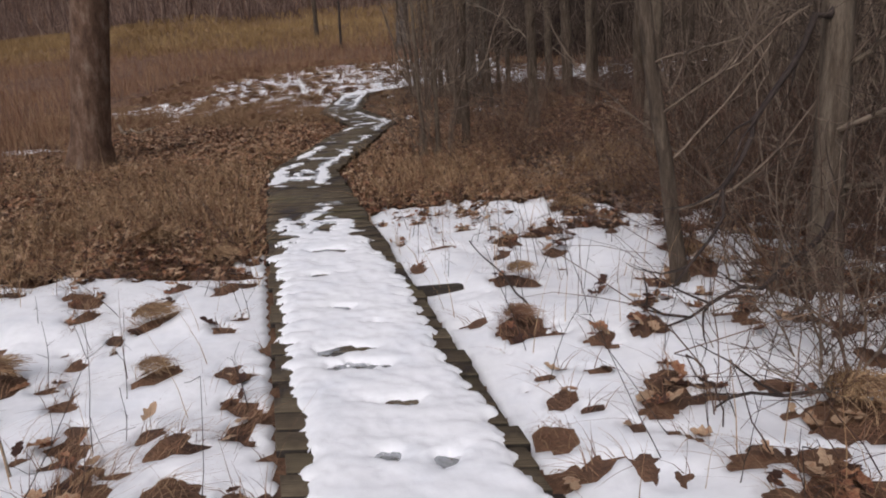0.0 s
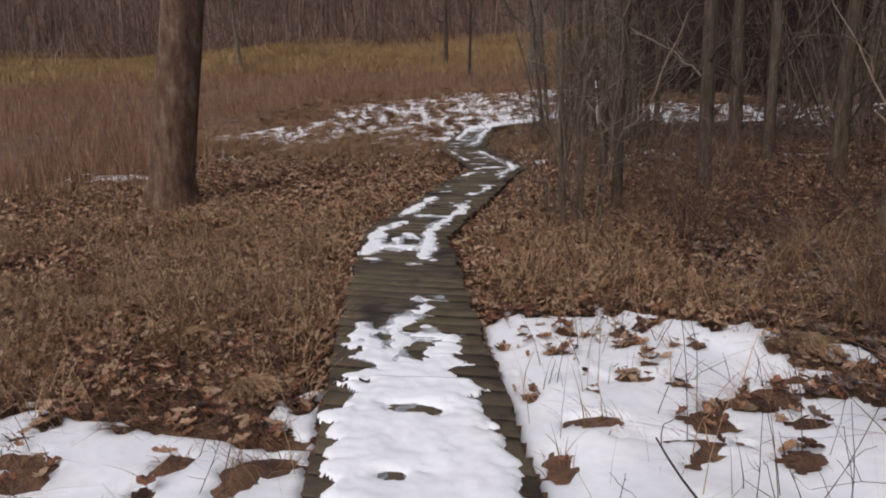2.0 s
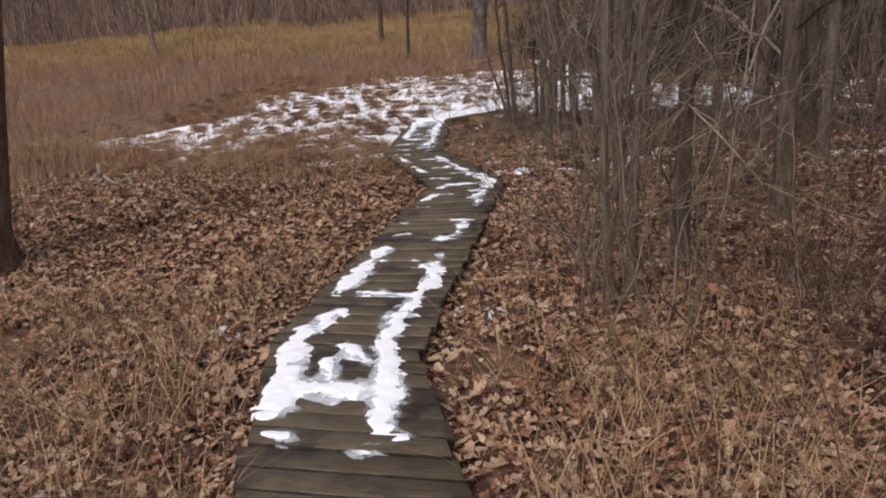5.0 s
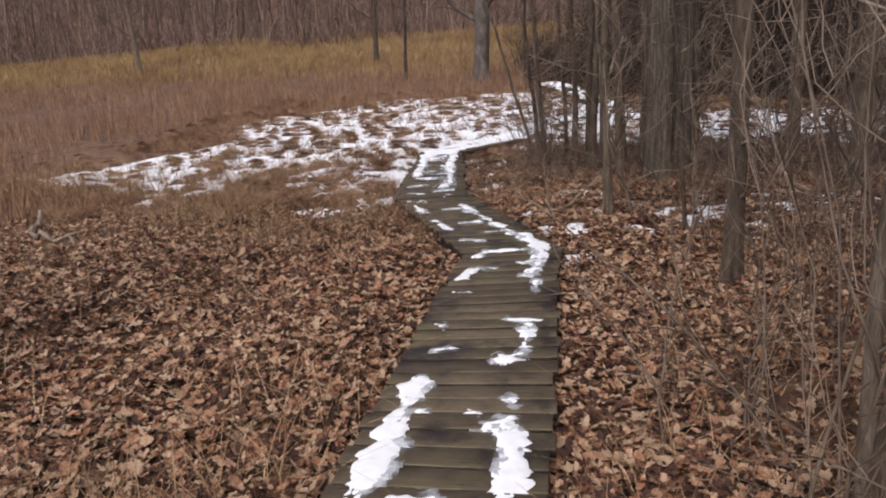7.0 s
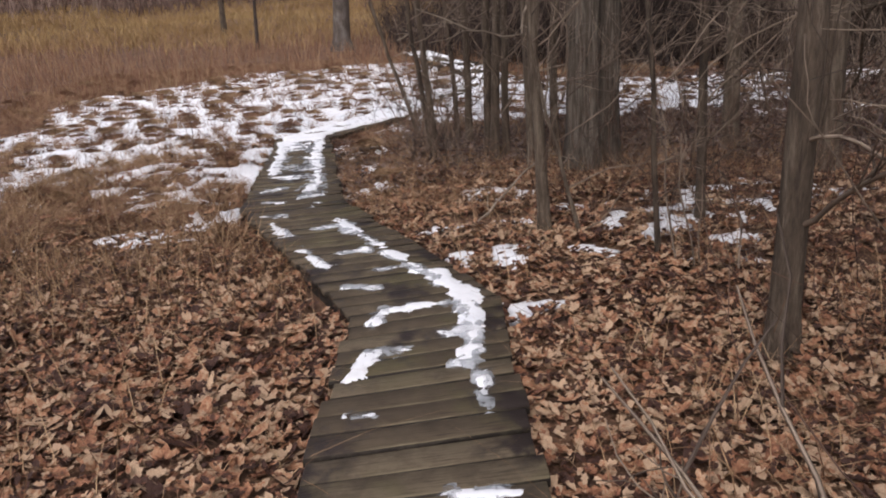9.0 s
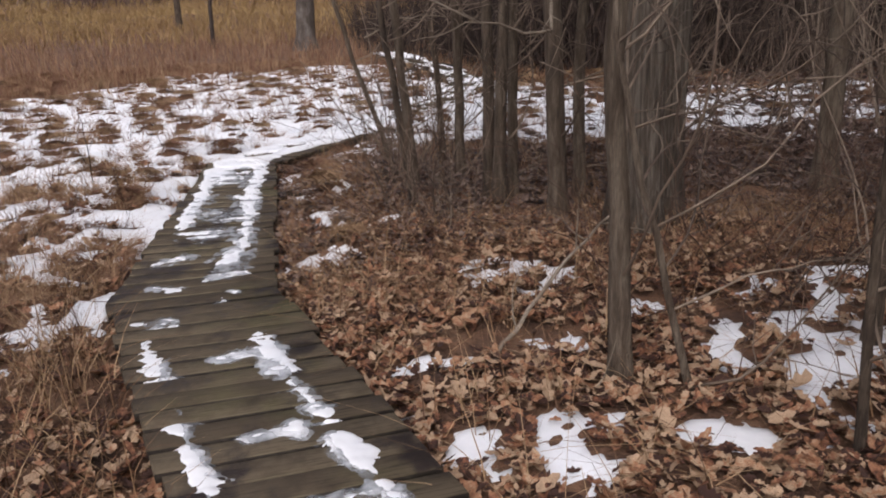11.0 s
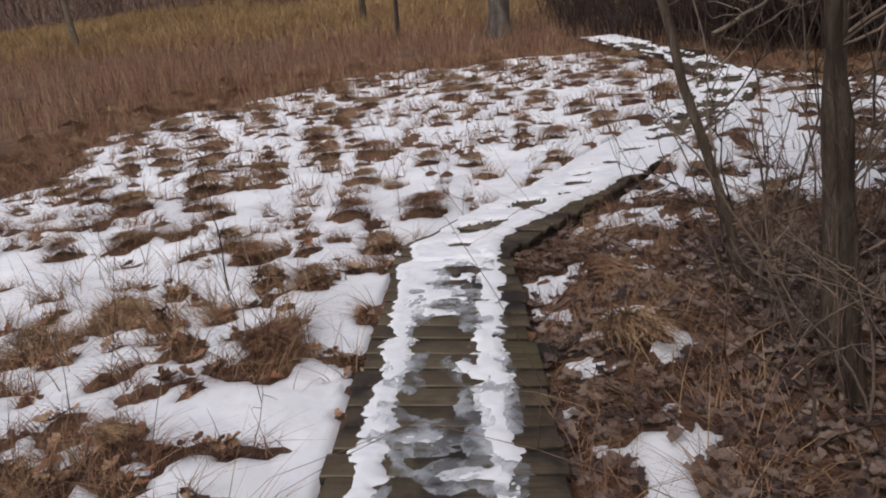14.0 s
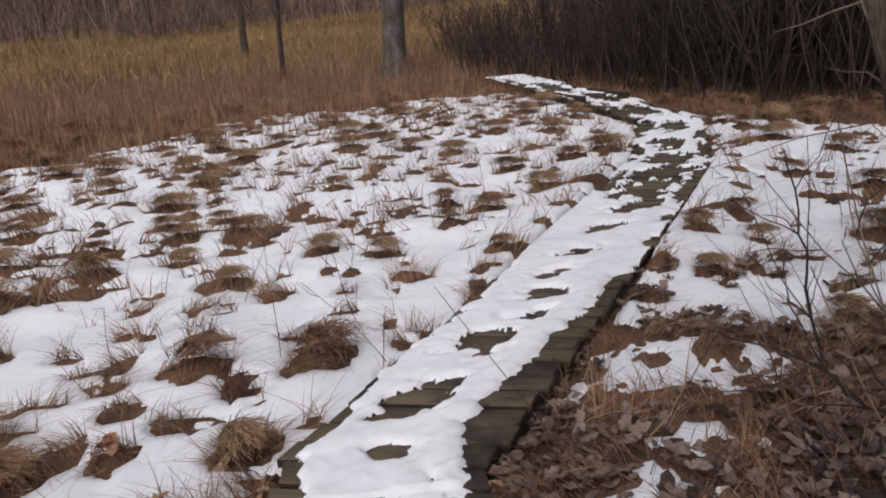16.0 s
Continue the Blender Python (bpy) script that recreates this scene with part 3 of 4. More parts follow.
STROKES_E = [(15.81, .05, 15.86, .25, .03), (15.44, .13, 15.5, .21, .03), (16.05, .13, 16.6, .22, .05), (16.86, -.27, 16.84, .02, .025), (17.0, -.27, 17.3, -.27, .05), (17.18, -.26, 17.81, -.27, .06), (17.81, -.25, 18.6, -.26, .07), (16.6, .22, 17.4, .22, .05),
             (17.4, .21, 18.3, .22, .075), (18.26, .22, 19.5, .26, .09), (16.71, -.2, 16.70, .0, .035), (17.42, -.15, 17.41, -.04, .03), (17.16, .02, 17.18, .22, .035), (18.58, -.27, 19.3, -.29, .09), (17.96, .07, 17.81, .2, .04), (19.3, -.3, 19.6, .2, .12)]
HOLES = [(5.1, -.03, .05, .13), (4.55, .0, .035, .05), (4.52, -.12, .035, .05), (3.9, -.03, .03, .06), (3.65, .1, .03, .04), (3.3, -.09, .04, .10), (3.12, -.05, .035, .10), (2.75, .03, .03, .08), (2.35, -.06, .03, .05), (2.3, .16, .035, .06), (1.9, .05, .03, .06),
         (19.2, .06, .12, .14), (19.0, .0, .06, .1), (18.88, -.2, .04, .06), (18.66, .02, .05, .12), (18.42, .05, .05, .12), (19.65, -.02, .06, .08), (20.05, -.1, .15, .15), (20.55, -.08, .13, .15), (21.15, .0, .09, .14), (21.9, -.05, .1, .14), (22.4, -.05, .12, .15), (20.85, .02, .08, .1), (21.5, -.08, .09, .12), (22.9, .05, .2, .2), (23.5, .0, .34, .26), (24.1, .05, .34, .3), (24.75, -.02, .3, .28), (25.6, .0, .4, .2), (26.6, .05, .4, .22), (28.2, .0, .7, .24), (30, .1, .8, .25), (32, .0, 1.2, .24),
         (21.95, .42, .12, .09), (22.5, .42, .1, .07)]


def deck_cover(y, u):
    """How deep the snow lies on the planks at y, u metres from their middle line, in units where over nought is covered."""
    wob = (fbm(u * 11 + 3, y * 11, 3) - 0.5) * 0.13 + (fbm(u * 30, y * 30, 2) - 0.5) * 0.035 - 0.014 * ((np.abs(np.sin(math.pi * y / 0.149)) < 0.22) & (y > 5.2) & (y < 18.5))
    c = np.full(y.shape, -0.2)
    for rows in (STROKES_A, STROKES_B, STROKES_C, STROKES_D, STROKES_E):
        for y0, u0, y1, u1, r in rows:
            d = np.array([y1 - y0, u1 - u0])
            k = np.clip(((y - y0) * d[0] + (u - u0) * d[1]) / (d @ d + 1e-6), 0, 1)
            c = np.maximum(c, r * 0.9 - np.hypot(y - y0 - k * d[0], u - u0 - k * d[1]))
    scallop = 0.05 * np.abs(np.sin(math.pi * y / 0.149)) ** 0.7 * (0.3 + wave(y * 3.1 + 40, np.sign(u) * 3.0 + 8))
    band = 0.32 + scallop - np.abs(u - 0.0) - smooth(5.3, 6.0, y) * 0.24 + (fbm(u * 3, y * 2.0 + 8, 3) - 0.5) * 0.10
    bare = smooth(4.7, 5.9, y) * (fbm(u * 5 + 1, y * 9 + 4, 3) - 0.43) * 0.9
    c = np.maximum(c, np.where(y < 6.05, band - bare, -0.2))
    tail = np.where(u > 0, 0.19 + 0.14 * smooth(19.8, 21.3, y) + 0.2 * smooth(21.3, 21.7, y), 0.33 + 0.06 * smooth(19.5, 20.3, y) + 0.09 * smooth(21.6, 22.2, y) * smooth(25.5, 24.5, y)) + scallop * 0.8 - np.abs(u) + (fbm(u * 3, y * 2.5 + 30, 3) - 0.5) * 0.1 + smooth(22, 24, y) * 0.05 - smooth(22.0, 23.5, y) * smooth(0.40, 0.52, fbm(u * 5 + 5, y * 3.5, 3)) * 0.32
    c = np.maximum(c, np.where(y > 18.5, tail - 0.16 * smooth(19.45, 18.6, y), -0.2))
    ragged = 1.5 * (fbm(u * 9 + 7, y * 13, 3) - 0.5)
    for hy, hu, ry, ru in HOLES:
        e = np.hypot((y - hy) / ry, (u - hu) / ru) + ragged
        c = np.minimum(c, (e - 1) * min(ry, ru) * 1.2)
    return c + wob * 0.8


def deck_sheet(name, y0, y1, lift, depth, keep, mat, label):
    ys, us = np.arange(y0, y1, 0.0135), np.arange(-0.44, 0.441, 0.0135)
    gu, gy = np.meshgrid(us, ys)
    l, r = edges(gy)
    c = deck_cover(gy, gu)
    v = np.stack([(l + r) / 2 + gu / 0.86 * (r - l), gy, deck_level(gy) + lift + depth(c, gy, gu)], -1).reshape(-1, 3)
    nx, ny = len(us), len(ys)
    i = (np.arange(ny - 1)[:, None] * nx + np.arange(nx - 1)[None]).ravel()
    f = np.stack([i, i + 1, i + nx + 1, i + nx], -1)
    f = f[keep(c, gy, gu).ravel()[f].all(1)]
    used = np.unique(f)
    back = np.zeros(len(v), int)
    back[used] = np.arange(len(used))
    return thing(name, mesh_of(name, v[used], back[f]), mat, label, "snow", kind="stuff", smooth_faces=True)


def heap(c, y, u):
    full = np.where((y < 5.4) | (y > 19.4), 0.034, 0.014)
    return -0.012 + np.minimum(c + 0.012, 0) * 0.8 + np.clip(1 - np.exp(-np.maximum(c + 0.012, 0) * 38), 0, 1) * full + ((fbm(u * 12, y * 12, 3) - 0.5) * 0.016 + (fbm(u * 5 + 4, y * 4.2, 2) - 0.5) * 0.02 * smooth(0.05, 0.16, c)) * (c > 0.03)


deck_sheet("trodden_snow", -2.9, 34.9, 0.006, heap, lambda c, y, u: c > -0.03, SNOW, "trodden white snow lying on the planks")


def film_edge(c, y, u):
    """How far inside the ice film a place lies, in metres."""
    near = np.where((y > 5.2) & (y < 15.9), 0.026, np.where(y > 19.5, -0.02, 0.085))
    m = np.minimum(c + near, (fbm(u * 8, y * 6 + 2, 3) - 0.41) * 0.4)
    return np.minimum(m, np.where(y > 2.0, 0.31 - np.abs(u), -1))


deck_sheet("ice_film", 2.0, 23.5, 0.0045, lambda c, y, u: np.clip(film_edge(c, y, u) * 0.6 - 0.008, -0.02, 0.0), lambda c, y, u: film_edge(c, y, u) > -0.02, SLUSH, "thin grey wet ice film on the planks")


# ---- trees ----
def bend(p, way, length, steps, wild, rise=0.0, r=None):
    """A wandering path from p."""
    r = r or rng
    way = np.array(way, float)
    way /= np.linalg.norm(way)
    out = [np.array(p, float)]
    for _ in range(steps):
        way = way + r.normal(0, wild, 3) + np.array([0, 0, rise])
        way /= np.linalg.norm(way)
        out.append(out[-1] + way * length / steps)
    return np.array(out)


def trunk_mesh(height, r0, r1, lean, sides=14, ridges=0.06, seed=0, flare=1.5, wander=0.03):
    g = np.random.RandomState(seed)
    n = 26
    t = np.linspace(0, 1, n)
    path = np.stack([lean[0] * t * height + wander * height ** 0.5 * np.cumsum(g.normal(0, 0.25, n)) * t, lean[1] * t * height + wander * height ** 0.5 * np.cumsum(g.normal(0, 0.25, n)) * t, t * height - 0.12], 1)
    radii = (r0 + (r1 - r0) * t) * (1 + (flare - 1) * np.exp(-t * height / 0.22))
    v, f = tube(path, radii, sides)
    q = v.reshape(n, sides, 3)
    k = 1 + ridges * (g.rand(1, sides, 1) - 0.5) * 2 + ridges * (g.rand(n, sides, 1) - 0.5)
    q = path[:, None] + (q - path[:, None]) * k
    return q.reshape(-1, 3), f, path, radii


def tree(name, x, y, height, r0, lean=(0, 0), mat=None, label="", branches=14, lowest=0.35, reach=1.6, seed=1, sides=14, ridges=0.06, twig=None, group="", taper=0.35, droop=0.0, category="tree", wander=0.03, east=False, stout=1.0):
    """A bare tree: trunk, each large limb, and its twigs."""
    g = np.random.RandomState(seed)
    mat, twig = mat or BARK, twig or TWIG
    ob = tagged(new(name), label, category, group)
    ob.location = (x, y, float(land(x, y)))
    v, f, path, radii = trunk_mesh(height, r0, r0 * taper, lean, sides, ridges, seed, wander=wander)
    me = mesh_of("trunk", v, f)
    me.polygons.foreach_set("use_smooth", [True] * len(me.polygons))
    part("trunk", me, mat, ob)
    fine = Soup()
    for i in range(branches):
        t = lowest + (1 - lowest) * (i + g.rand()) / branches
        k = min(len(path) - 1, int(t * len(path)))
        a = g.uniform(-1.45, 1.45) if east else g.rand() * 2 * math.pi
        ln = reach * (1.25 - 0.6 * t) * g.uniform(0.6, 1.3)
        br = max(0.006, radii[k] * g.uniform(0.25, 0.45) * stout)
        limb = bend(path[k], (math.cos(a), math.sin(a), 0.55 - droop), ln, 8, 0.16, 0.05 - droop * 0.1, g)
        if br > 0.016:
            lv, lf = tube(limb, np.linspace(br, br * 0.35, len(limb)), 6)
            lm = mesh_of("limb", lv, lf)
            lm.polygons.foreach_set("use_smooth", [True] * len(lm.polygons))
            part("limb", lm, mat, ob)
        else:
            fine.add(*tube(limb, np.linspace(br, br * 0.4, len(limb)), 4))
        for _ in range(6):
            j = g.randint(2, len(limb))
            b = bend(limb[j], limb[j] - limb[j - 1] + g.normal(0, 0.12 * ln / 3, 3) + (0, 0, 0.03), ln * g.uniform(0.25, 0.55), 5, 0.2, 0.03, g)
            fine.add(*tube(b, np.linspace(br * 0.42, 0.0022, len(b)), 3))
            for _ in range(3):
                jj = g.randint(1, len(b))
                c = bend(b[jj], b[jj] - b[jj - 1] + g.normal(0, 0.1, 3), ln * g.uniform(0.1, 0.25), 3, 0.2, 0.02, g)
                fine.add(*tube(c, np.linspace(0.0035, 0.0014, len(c)), 3))
    if fine.n:
        tagged(part("crown", fine.mesh("crown"), twig, ob), kind="stuff")
    return ob


tree("big_tree", -4.95, 10.35, 13, 0.25, (0.19, 0), RED_BARK, "thick straight tree trunk with reddish plated bark among dry grass", 22, 0.33, 3.2, 21, 22, 0.07, taper=0.55)
tree("pale_tree", -1.32, 39.0, 15, 0.33, (0.06, 0), PALE_BARK, "thick pale tree trunk at the edge of the meadow", 22, 0.16, 3.4, 22, 20, 0.06, taper=0.5)
tree("shaggy_tree", 0.84, 16.05, 12, 0.155, (0.0, 0.01), SHAGGY, "tall tree with shaggy grey ridged bark", 18, 0.28, 2.4, 23, 26, 0.14, taper=0.6)
tree("shaggy_tree", 1.16, 16.3, 12, 0.11, (0.012, 0.01), SHAGGY, "tall tree with shaggy grey ridged bark", 16, 0.28, 2.4, 24, 24, 0.14, taper=0.6)
tree("meadow_tree", -22.0, 51.5, 9.5, 0.17, (-0.05, 0), BARK, "small bare tree standing alone in the meadow", 20, 0.2, 2.8, 25)
tree("meadow_tree", -7.3, 50, 8.0, 0.17, (0.02, 0), BARK, "small bare tree standing alone in the meadow", 14, 0.3, 1.6, 26)
tree("meadow_tree", -4.75, 41, 5.6, 0.085, (0.03, 0), DARK_TWIG, "thin dark sapling at the meadow's edge", 8, 0.45, 1.0, 27)

# young trunks beside the walk: x, y, height, radius, lean x, lean y
YOUNG = [(-0.07, 14.15, 7, 0.044, -0.03, 0.0), (0.5, 16.6, 9, 0.068, -0.03, 0.0), (0.22, 17.6, 8, 0.05, -0.015, 0.0), (0.38, 17.45, 8, 0.045, 0.02, 0.0), (-0.44, 18.72, 6, 0.026, -0.28, 0.0), (0.05, 18.9, 7, 0.035, -0.02, 0.0),
         (0.2, 17.25, 7, 0.05, 0.03, 0.0), (-0.36, 17.95, 7, 0.042, -0.09, 0.02), (-0.42, 17.6, 6, 0.03, -0.11, 0.0), (1.42, 4.05, 7, 0.043, -0.15, 0.0), (2.1, 3.8, 8, 0.085, 0.01, 0.0), (0.4, 12.0, 9, 0.065, -0.005, 0.0)]
YOUNG_B = [(0.42, 9.75, 8, 0.055, 0.02, 0.0), (-0.12, 9.15, 7, 0.026, -0.04, 0.0), (0.02, 9.35, 8, 0.03, 0.05, 0.0), (1.5, 10.9, 8, 0.075, 0.01, 0.0), (1.6, 17.2, 7, 0.05, -0.05, 0.0), (0.95, 17.4, 9, 0.05, 0.0, 0.0),
           (1.9, 18.3, 9, 0.06, 0.02, 0.0), (2.8, 15.2, 9, 0.11, 0.0, 0.0), (3.4, 12.2, 9, 0.10, 0.02, 0.0), (2.5, 8.4, 8, 0.09, 0.0, 0.0), (3.6, 6.6, 9, 0.12, 0.01, 0.0), (1.15, 14.25, 6, 0.035, -0.02, 0.0), (0.1, 18.3, 7, 0.045, 0.02, 0.0), (0.5, 13.5, 6, 0.017, -0.06, 0.0), (0.16, 13.95, 4, 0.015, -0.24, 0.05)]
for n, (x, y, h, r, lx, ly) in enumerate(YOUNG + YOUNG_B):
    tree("young_tree", x, y, h, r, (lx, ly), BARK, "slim bare grey-brown young tree in the wood's edge", 22, 0.07, 0.95, 40 + n, 10, 0.07, group="young trees at the wood's edge", wander=0.075, east=True, stout=0.6)

# deeper trees of the wood
spots = []
while len(spots) < 110:
    x, y = rng.uniform(2.2, 26), rng.uniform(2, 46)
    if y > 20 and x < 4.5 + (y - 20) * 0.12 or y > 27 and x < 3.2 or 23 < y < 28 and x < 8:
        continue
    if all((x - a) ** 2 + (y - b) ** 2 > 0.8 for a, b in spots):
        spots.append((x, y))
protos = [tree("wood_tree", *spots[k], 11 + k, 0.05 + 0.016 * k, ((k % 3 - 1) * 0.03, 0), BARK, "bare grey-brown tree in the dim wood", 16, 0.14, 1.9, 90 + k, 10, 0.06, group="trees of the wood") for k in range(5)]
for k, (x, y) in enumerate(spots[5:]):
    copy_thing(protos[k % 5], pose(x, y, float(land(x, y)), rng.uniform(-4, 4), rng.uniform(-4, 4), rng.uniform(0, 360)))


# ---- bushes: many stems from one foot ----
def bush(x, y, stems, height, spreadout, seed, mat=None, label="", thick=0.0062, name="bush", group="bare bushes"):
    """A bare bush: each stem with its twigs is a part."""
    g = np.random.RandomState(seed)
    ob = tagged(new(name), label or "bare many-stemmed brown bush", "bush", group)
    ob.location = (x, y, float(land(x, y)))
    for _ in range(stems):
        s = Soup()
        a, q = g.rand() * 2 * math.pi, g.rand() ** 0.7 * spreadout
        h = height * g.uniform(0.45, 1.1)
        p = bend((g.normal(0, 0.14), g.normal(0, 0.14), -0.08), (math.cos(a) * q, math.sin(a) * q, 1), h, 9, 0.14, 0.02, g)
        r = thick * g.uniform(0.5, 1.5)
        s.add(*tube(p, np.linspace(r, r * 0.3, len(p)), 4))
        for _ in range(7):
            j = g.randint(2, len(p))
            b = bend(p[j], p[j] - p[j - 1] + g.normal(0, 0.09 * height / 2, 3), h * g.uniform(0.12, 0.4), 5, 0.2, 0.03, g)
            s.add(*tube(b, np.linspace(r * 0.45, 0.0014, len(b)), 3))
            for k in (2, 3):
                c = bend(b[k], b[k] - b[k - 1] + g.normal(0, 0.06, 3), h * 0.12, 3, 0.2, 0.02, g)
                s.add(*tube(c, np.linspace(0.0022, 0.0012, len(c)), 3))
        part("stem", s.mesh("stem"), mat or TWIG, ob)
    return ob


BUSHES = [(-0.15, 9.2, 13, 3.4, 0.3), (-0.35, 9.9, 9, 1.5, 0.5), (0.1, 8.6, 8, 2.2, 0.4), (-0.5, 17.5, 8, 1.5, 0.4), (-0.3, 18.4, 6, 2.4, 0.3), (-0.3, 16.7, 10, 1.3, 0.5), (0.5, 10.4, 8, 3.2, 0.4), (0.9, 11.0, 8, 2.4, 0.45),
          (1.75, 2.9, 12, 1.2, 1.0), (1.95, 3.7, 10, 1.0, 1.1), (1.9, 3.4, 12, 1.4, 0.9), (2.3, 4.4, 14, 2.2, 0.8), (2.1, 2.6, 12, 1.3, 1.0), (2.9, 5.6, 14, 2.6, 0.7), (2.2, 5.8, 12, 2.0, 0.7), (2.6, 6.8, 12, 2.4, 0.7), (3.2, 4.6, 12, 2.6, 0.6), (0.7, 13.2, 5, 1.7, 0.3), (1.0, 9.2, 8, 2.0, 0.5), (-0.55, 18.1, 6, 1.2, 0.6)]
for n, (x, y, k, h, q) in enumerate(BUSHES):
    bush(x, y, k, h, q, 300 + n)
kin = [bush(3.0 + k, 7.0 + 2 * k, 9, 2.0 + 0.4 * k, 0.6, 400 + k) for k in range(4)]
made = 0
while made < 50:
    x, y = rng.uniform(1.6, 15), rng.uniform(5, 30)
    if y > 19 and x < 5 or y > 7.5 and x < 3.6:
        continue
    copy_thing(kin[made % 4], pose(x, y, float(land(x, y)), 0, 0, rng.uniform(0, 360)))
    made += 1

# arching canes and low undergrowth beside and behind the first trees
x, y = rng.uniform(-0.9, 7.5, 24000), rng.uniform(2.0, 19.2, 24000)
away = x - edges(y)[1]
want = np.where(y < 9.8, np.where(y < 6.8, 0.98, 0.7) * smooth(0.6, 2.4, away), 0.18 * smooth(0.7, 2.4, away))
want = np.where((y > 16.2) & (y < 18.8), np.maximum(want, 0.2 * smooth(0.55, 0.9, away)), want)
want = np.where((y < 6.6 - 0.4 * np.maximum(x - 0.2, 0)) & (x < np.minimum(1.7, 1.0 + 0.45 * np.maximum(y - 2.5, 0))), 0, want) * smooth(0.25, 0.5, fbm(x * 0.8, y * 0.8, 2))
ok = rng.rand(len(x)) < want
x, y = x[ok], y[ok]
tangle = stems(x, y, rng.uniform(0.35, 1.5, len(x)), 0.5, rng.uniform(0.0016, 0.0045, len(x)), 6, 0.14, 3, 3, 0.4, 0.0, 0.09)
thing("undergrowth", tangle.mesh("undergrowth"), BRIAR, "tangled reddish-brown canes and low undergrowth", "undergrowth", kind="stuff")

# the dim thicket behind: stems too many to count
x, y = 2.6 + 40 * rng.rand(8000) ** 1.5, rng.uniform(0, 60, 8000)
ok = (y < 20) & (x > np.where(y > 10, 4.2, 3.2)) | (y > 28) & (x > 5.0 + (y - 20) * 0.1) | (x > 9)
x, y = x[ok], y[ok]
t = stems(x, y, rng.uniform(1.2, 6.5, len(x)), 0.2, rng.uniform(0.005, 0.019, len(x)) * (1 + np.maximum(0, x - 10) * 0.05), 5, 0.1, 3, 4, 0.3)
thing("thicket", t.mesh("thicket"), TWIG, "dense dim thicket of bare stems", "thicket", kind="stuff")

# brush along the marsh's far side, below the pale tree
x = 0.4 + 21 * rng.rand(7500) ** 0.75
y = np.interp(x, [0, 1.4, 2.6, 3.6, 5, 8, 12], [36, 35.5, 31.5, 28.5, 27.2, 26.2, 25.6]) + 10 * rng.rand(7500) ** 1.3
t = stems(x, y, rng.uniform(0.7, 2.0, 7500) + 4.5 * smooth(1.5, 5, x) * rng.rand(7500), 0.22, rng.uniform(0.009, 0.024, 7500), 4, 0.13, 3, 4, 0.4)
thing("thicket", t.mesh("thicket"), SHADED_BRUSH, "brown brush at the marsh's far edge, coloured dark for its shade", "thicket", kind="stuff")

# far hillside woods
x, y = rng.uniform(-110, 60, 3400), 74 + rng.rand(3400) ** 1.3 * 75
t = stems(x, y, rng.uniform(3, 14, 3400) * rng.uniform(0.5, 1, 3400), 0.06, rng.uniform(0.025, 0.12, 3400), 4, 0.05, 4, 7, 0.28, 0.5)
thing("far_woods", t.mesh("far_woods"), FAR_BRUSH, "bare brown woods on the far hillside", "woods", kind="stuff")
x, y = rng.uniform(-110, 70, 11000), 71 + rng.rand(11000) ** 1.4 * 60
t = stems(x, y, rng.uniform(0.8, 3.2, 11000), 0.35, rng.uniform(0.03, 0.08, 11000), 3, 0.15, 3, 1, 0.5)
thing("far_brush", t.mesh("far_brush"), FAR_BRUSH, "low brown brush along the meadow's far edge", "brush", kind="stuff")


# ---- grasses ----
def blades(px, py, height, width, lean, segs=3, dz=0.0, droop=0.5, turn=None):
    """Tapered ribbons of grass at the given places; returns a quad soup."""
    n = len(px)
    a = rng.rand(n) * 2 * math.pi if turn is None else turn
    ca, sa = np.cos(a), np.sin(a)
    L = height * rng.uniform(0.6, 1.25, n)
    ln = lean * rng.uniform(0.2, 1.6, n)
    face = rng.rand(n) * math.pi
    z0 = land(px, py) + dz - 0.03
    rows = []
    for k in range(segs + 1):
        t = k / segs
        out = L * ln * t ** 1.6
        up = L * (t - droop * ln * t * t * 0.6)
        w = width * (1 - 0.85 * t) * rng.uniform(0.9, 1.1, n)
        cx, cy, cz = px + ca * out, py + sa * out, z0 + up
        rows.append(np.stack([cx - np.cos(face) * w / 2, cy - np.sin(face) * w / 2, cz], -1))
        rows.append(np.stack([cx + np.cos(face) * w / 2, cy + np.sin(face) * w / 2, cz], -1))
    v = np.stack(rows, 1)
    m = 2 * (segs + 1)
    base = np.arange(n)[:, None, None] * m
    f = base + np.array([[2 * k, 2 * k + 1, 2 * k + 3, 2 * k + 2] for k in range(segs)])[None]
    return v.reshape(-1, 3), f.reshape(-1, 4)


def scatter(n, x0, x1, y0, y1, want, gap=0.06):
    x, y = rng.uniform(x0, x1, n), rng.uniform(y0, y1, n)
    ok = rng.rand(n) < want(x, y)
    ok &= off_deck(x, y) > gap
    return x[ok], y[ok]


# straw among the leaves near the walk
def grassy(x, y):
    n = fbm(x * 0.9 + 11, y * 0.9, 3)
    w = np.where(x < edges(y)[0], smooth(11.5, 8.0, y) * smooth(4.3, 5.0, y) + smooth(12.5, 15, y) * 0.9, smooth(6.0, 6.8, y) * smooth(9.5, 8.0, y) * 1.1 + 0.12)
    return w * 0.55 * smooth(0.40, 0.56, n) * np.where(snow_depth(x, y) > 0.012, 0.06, 1)


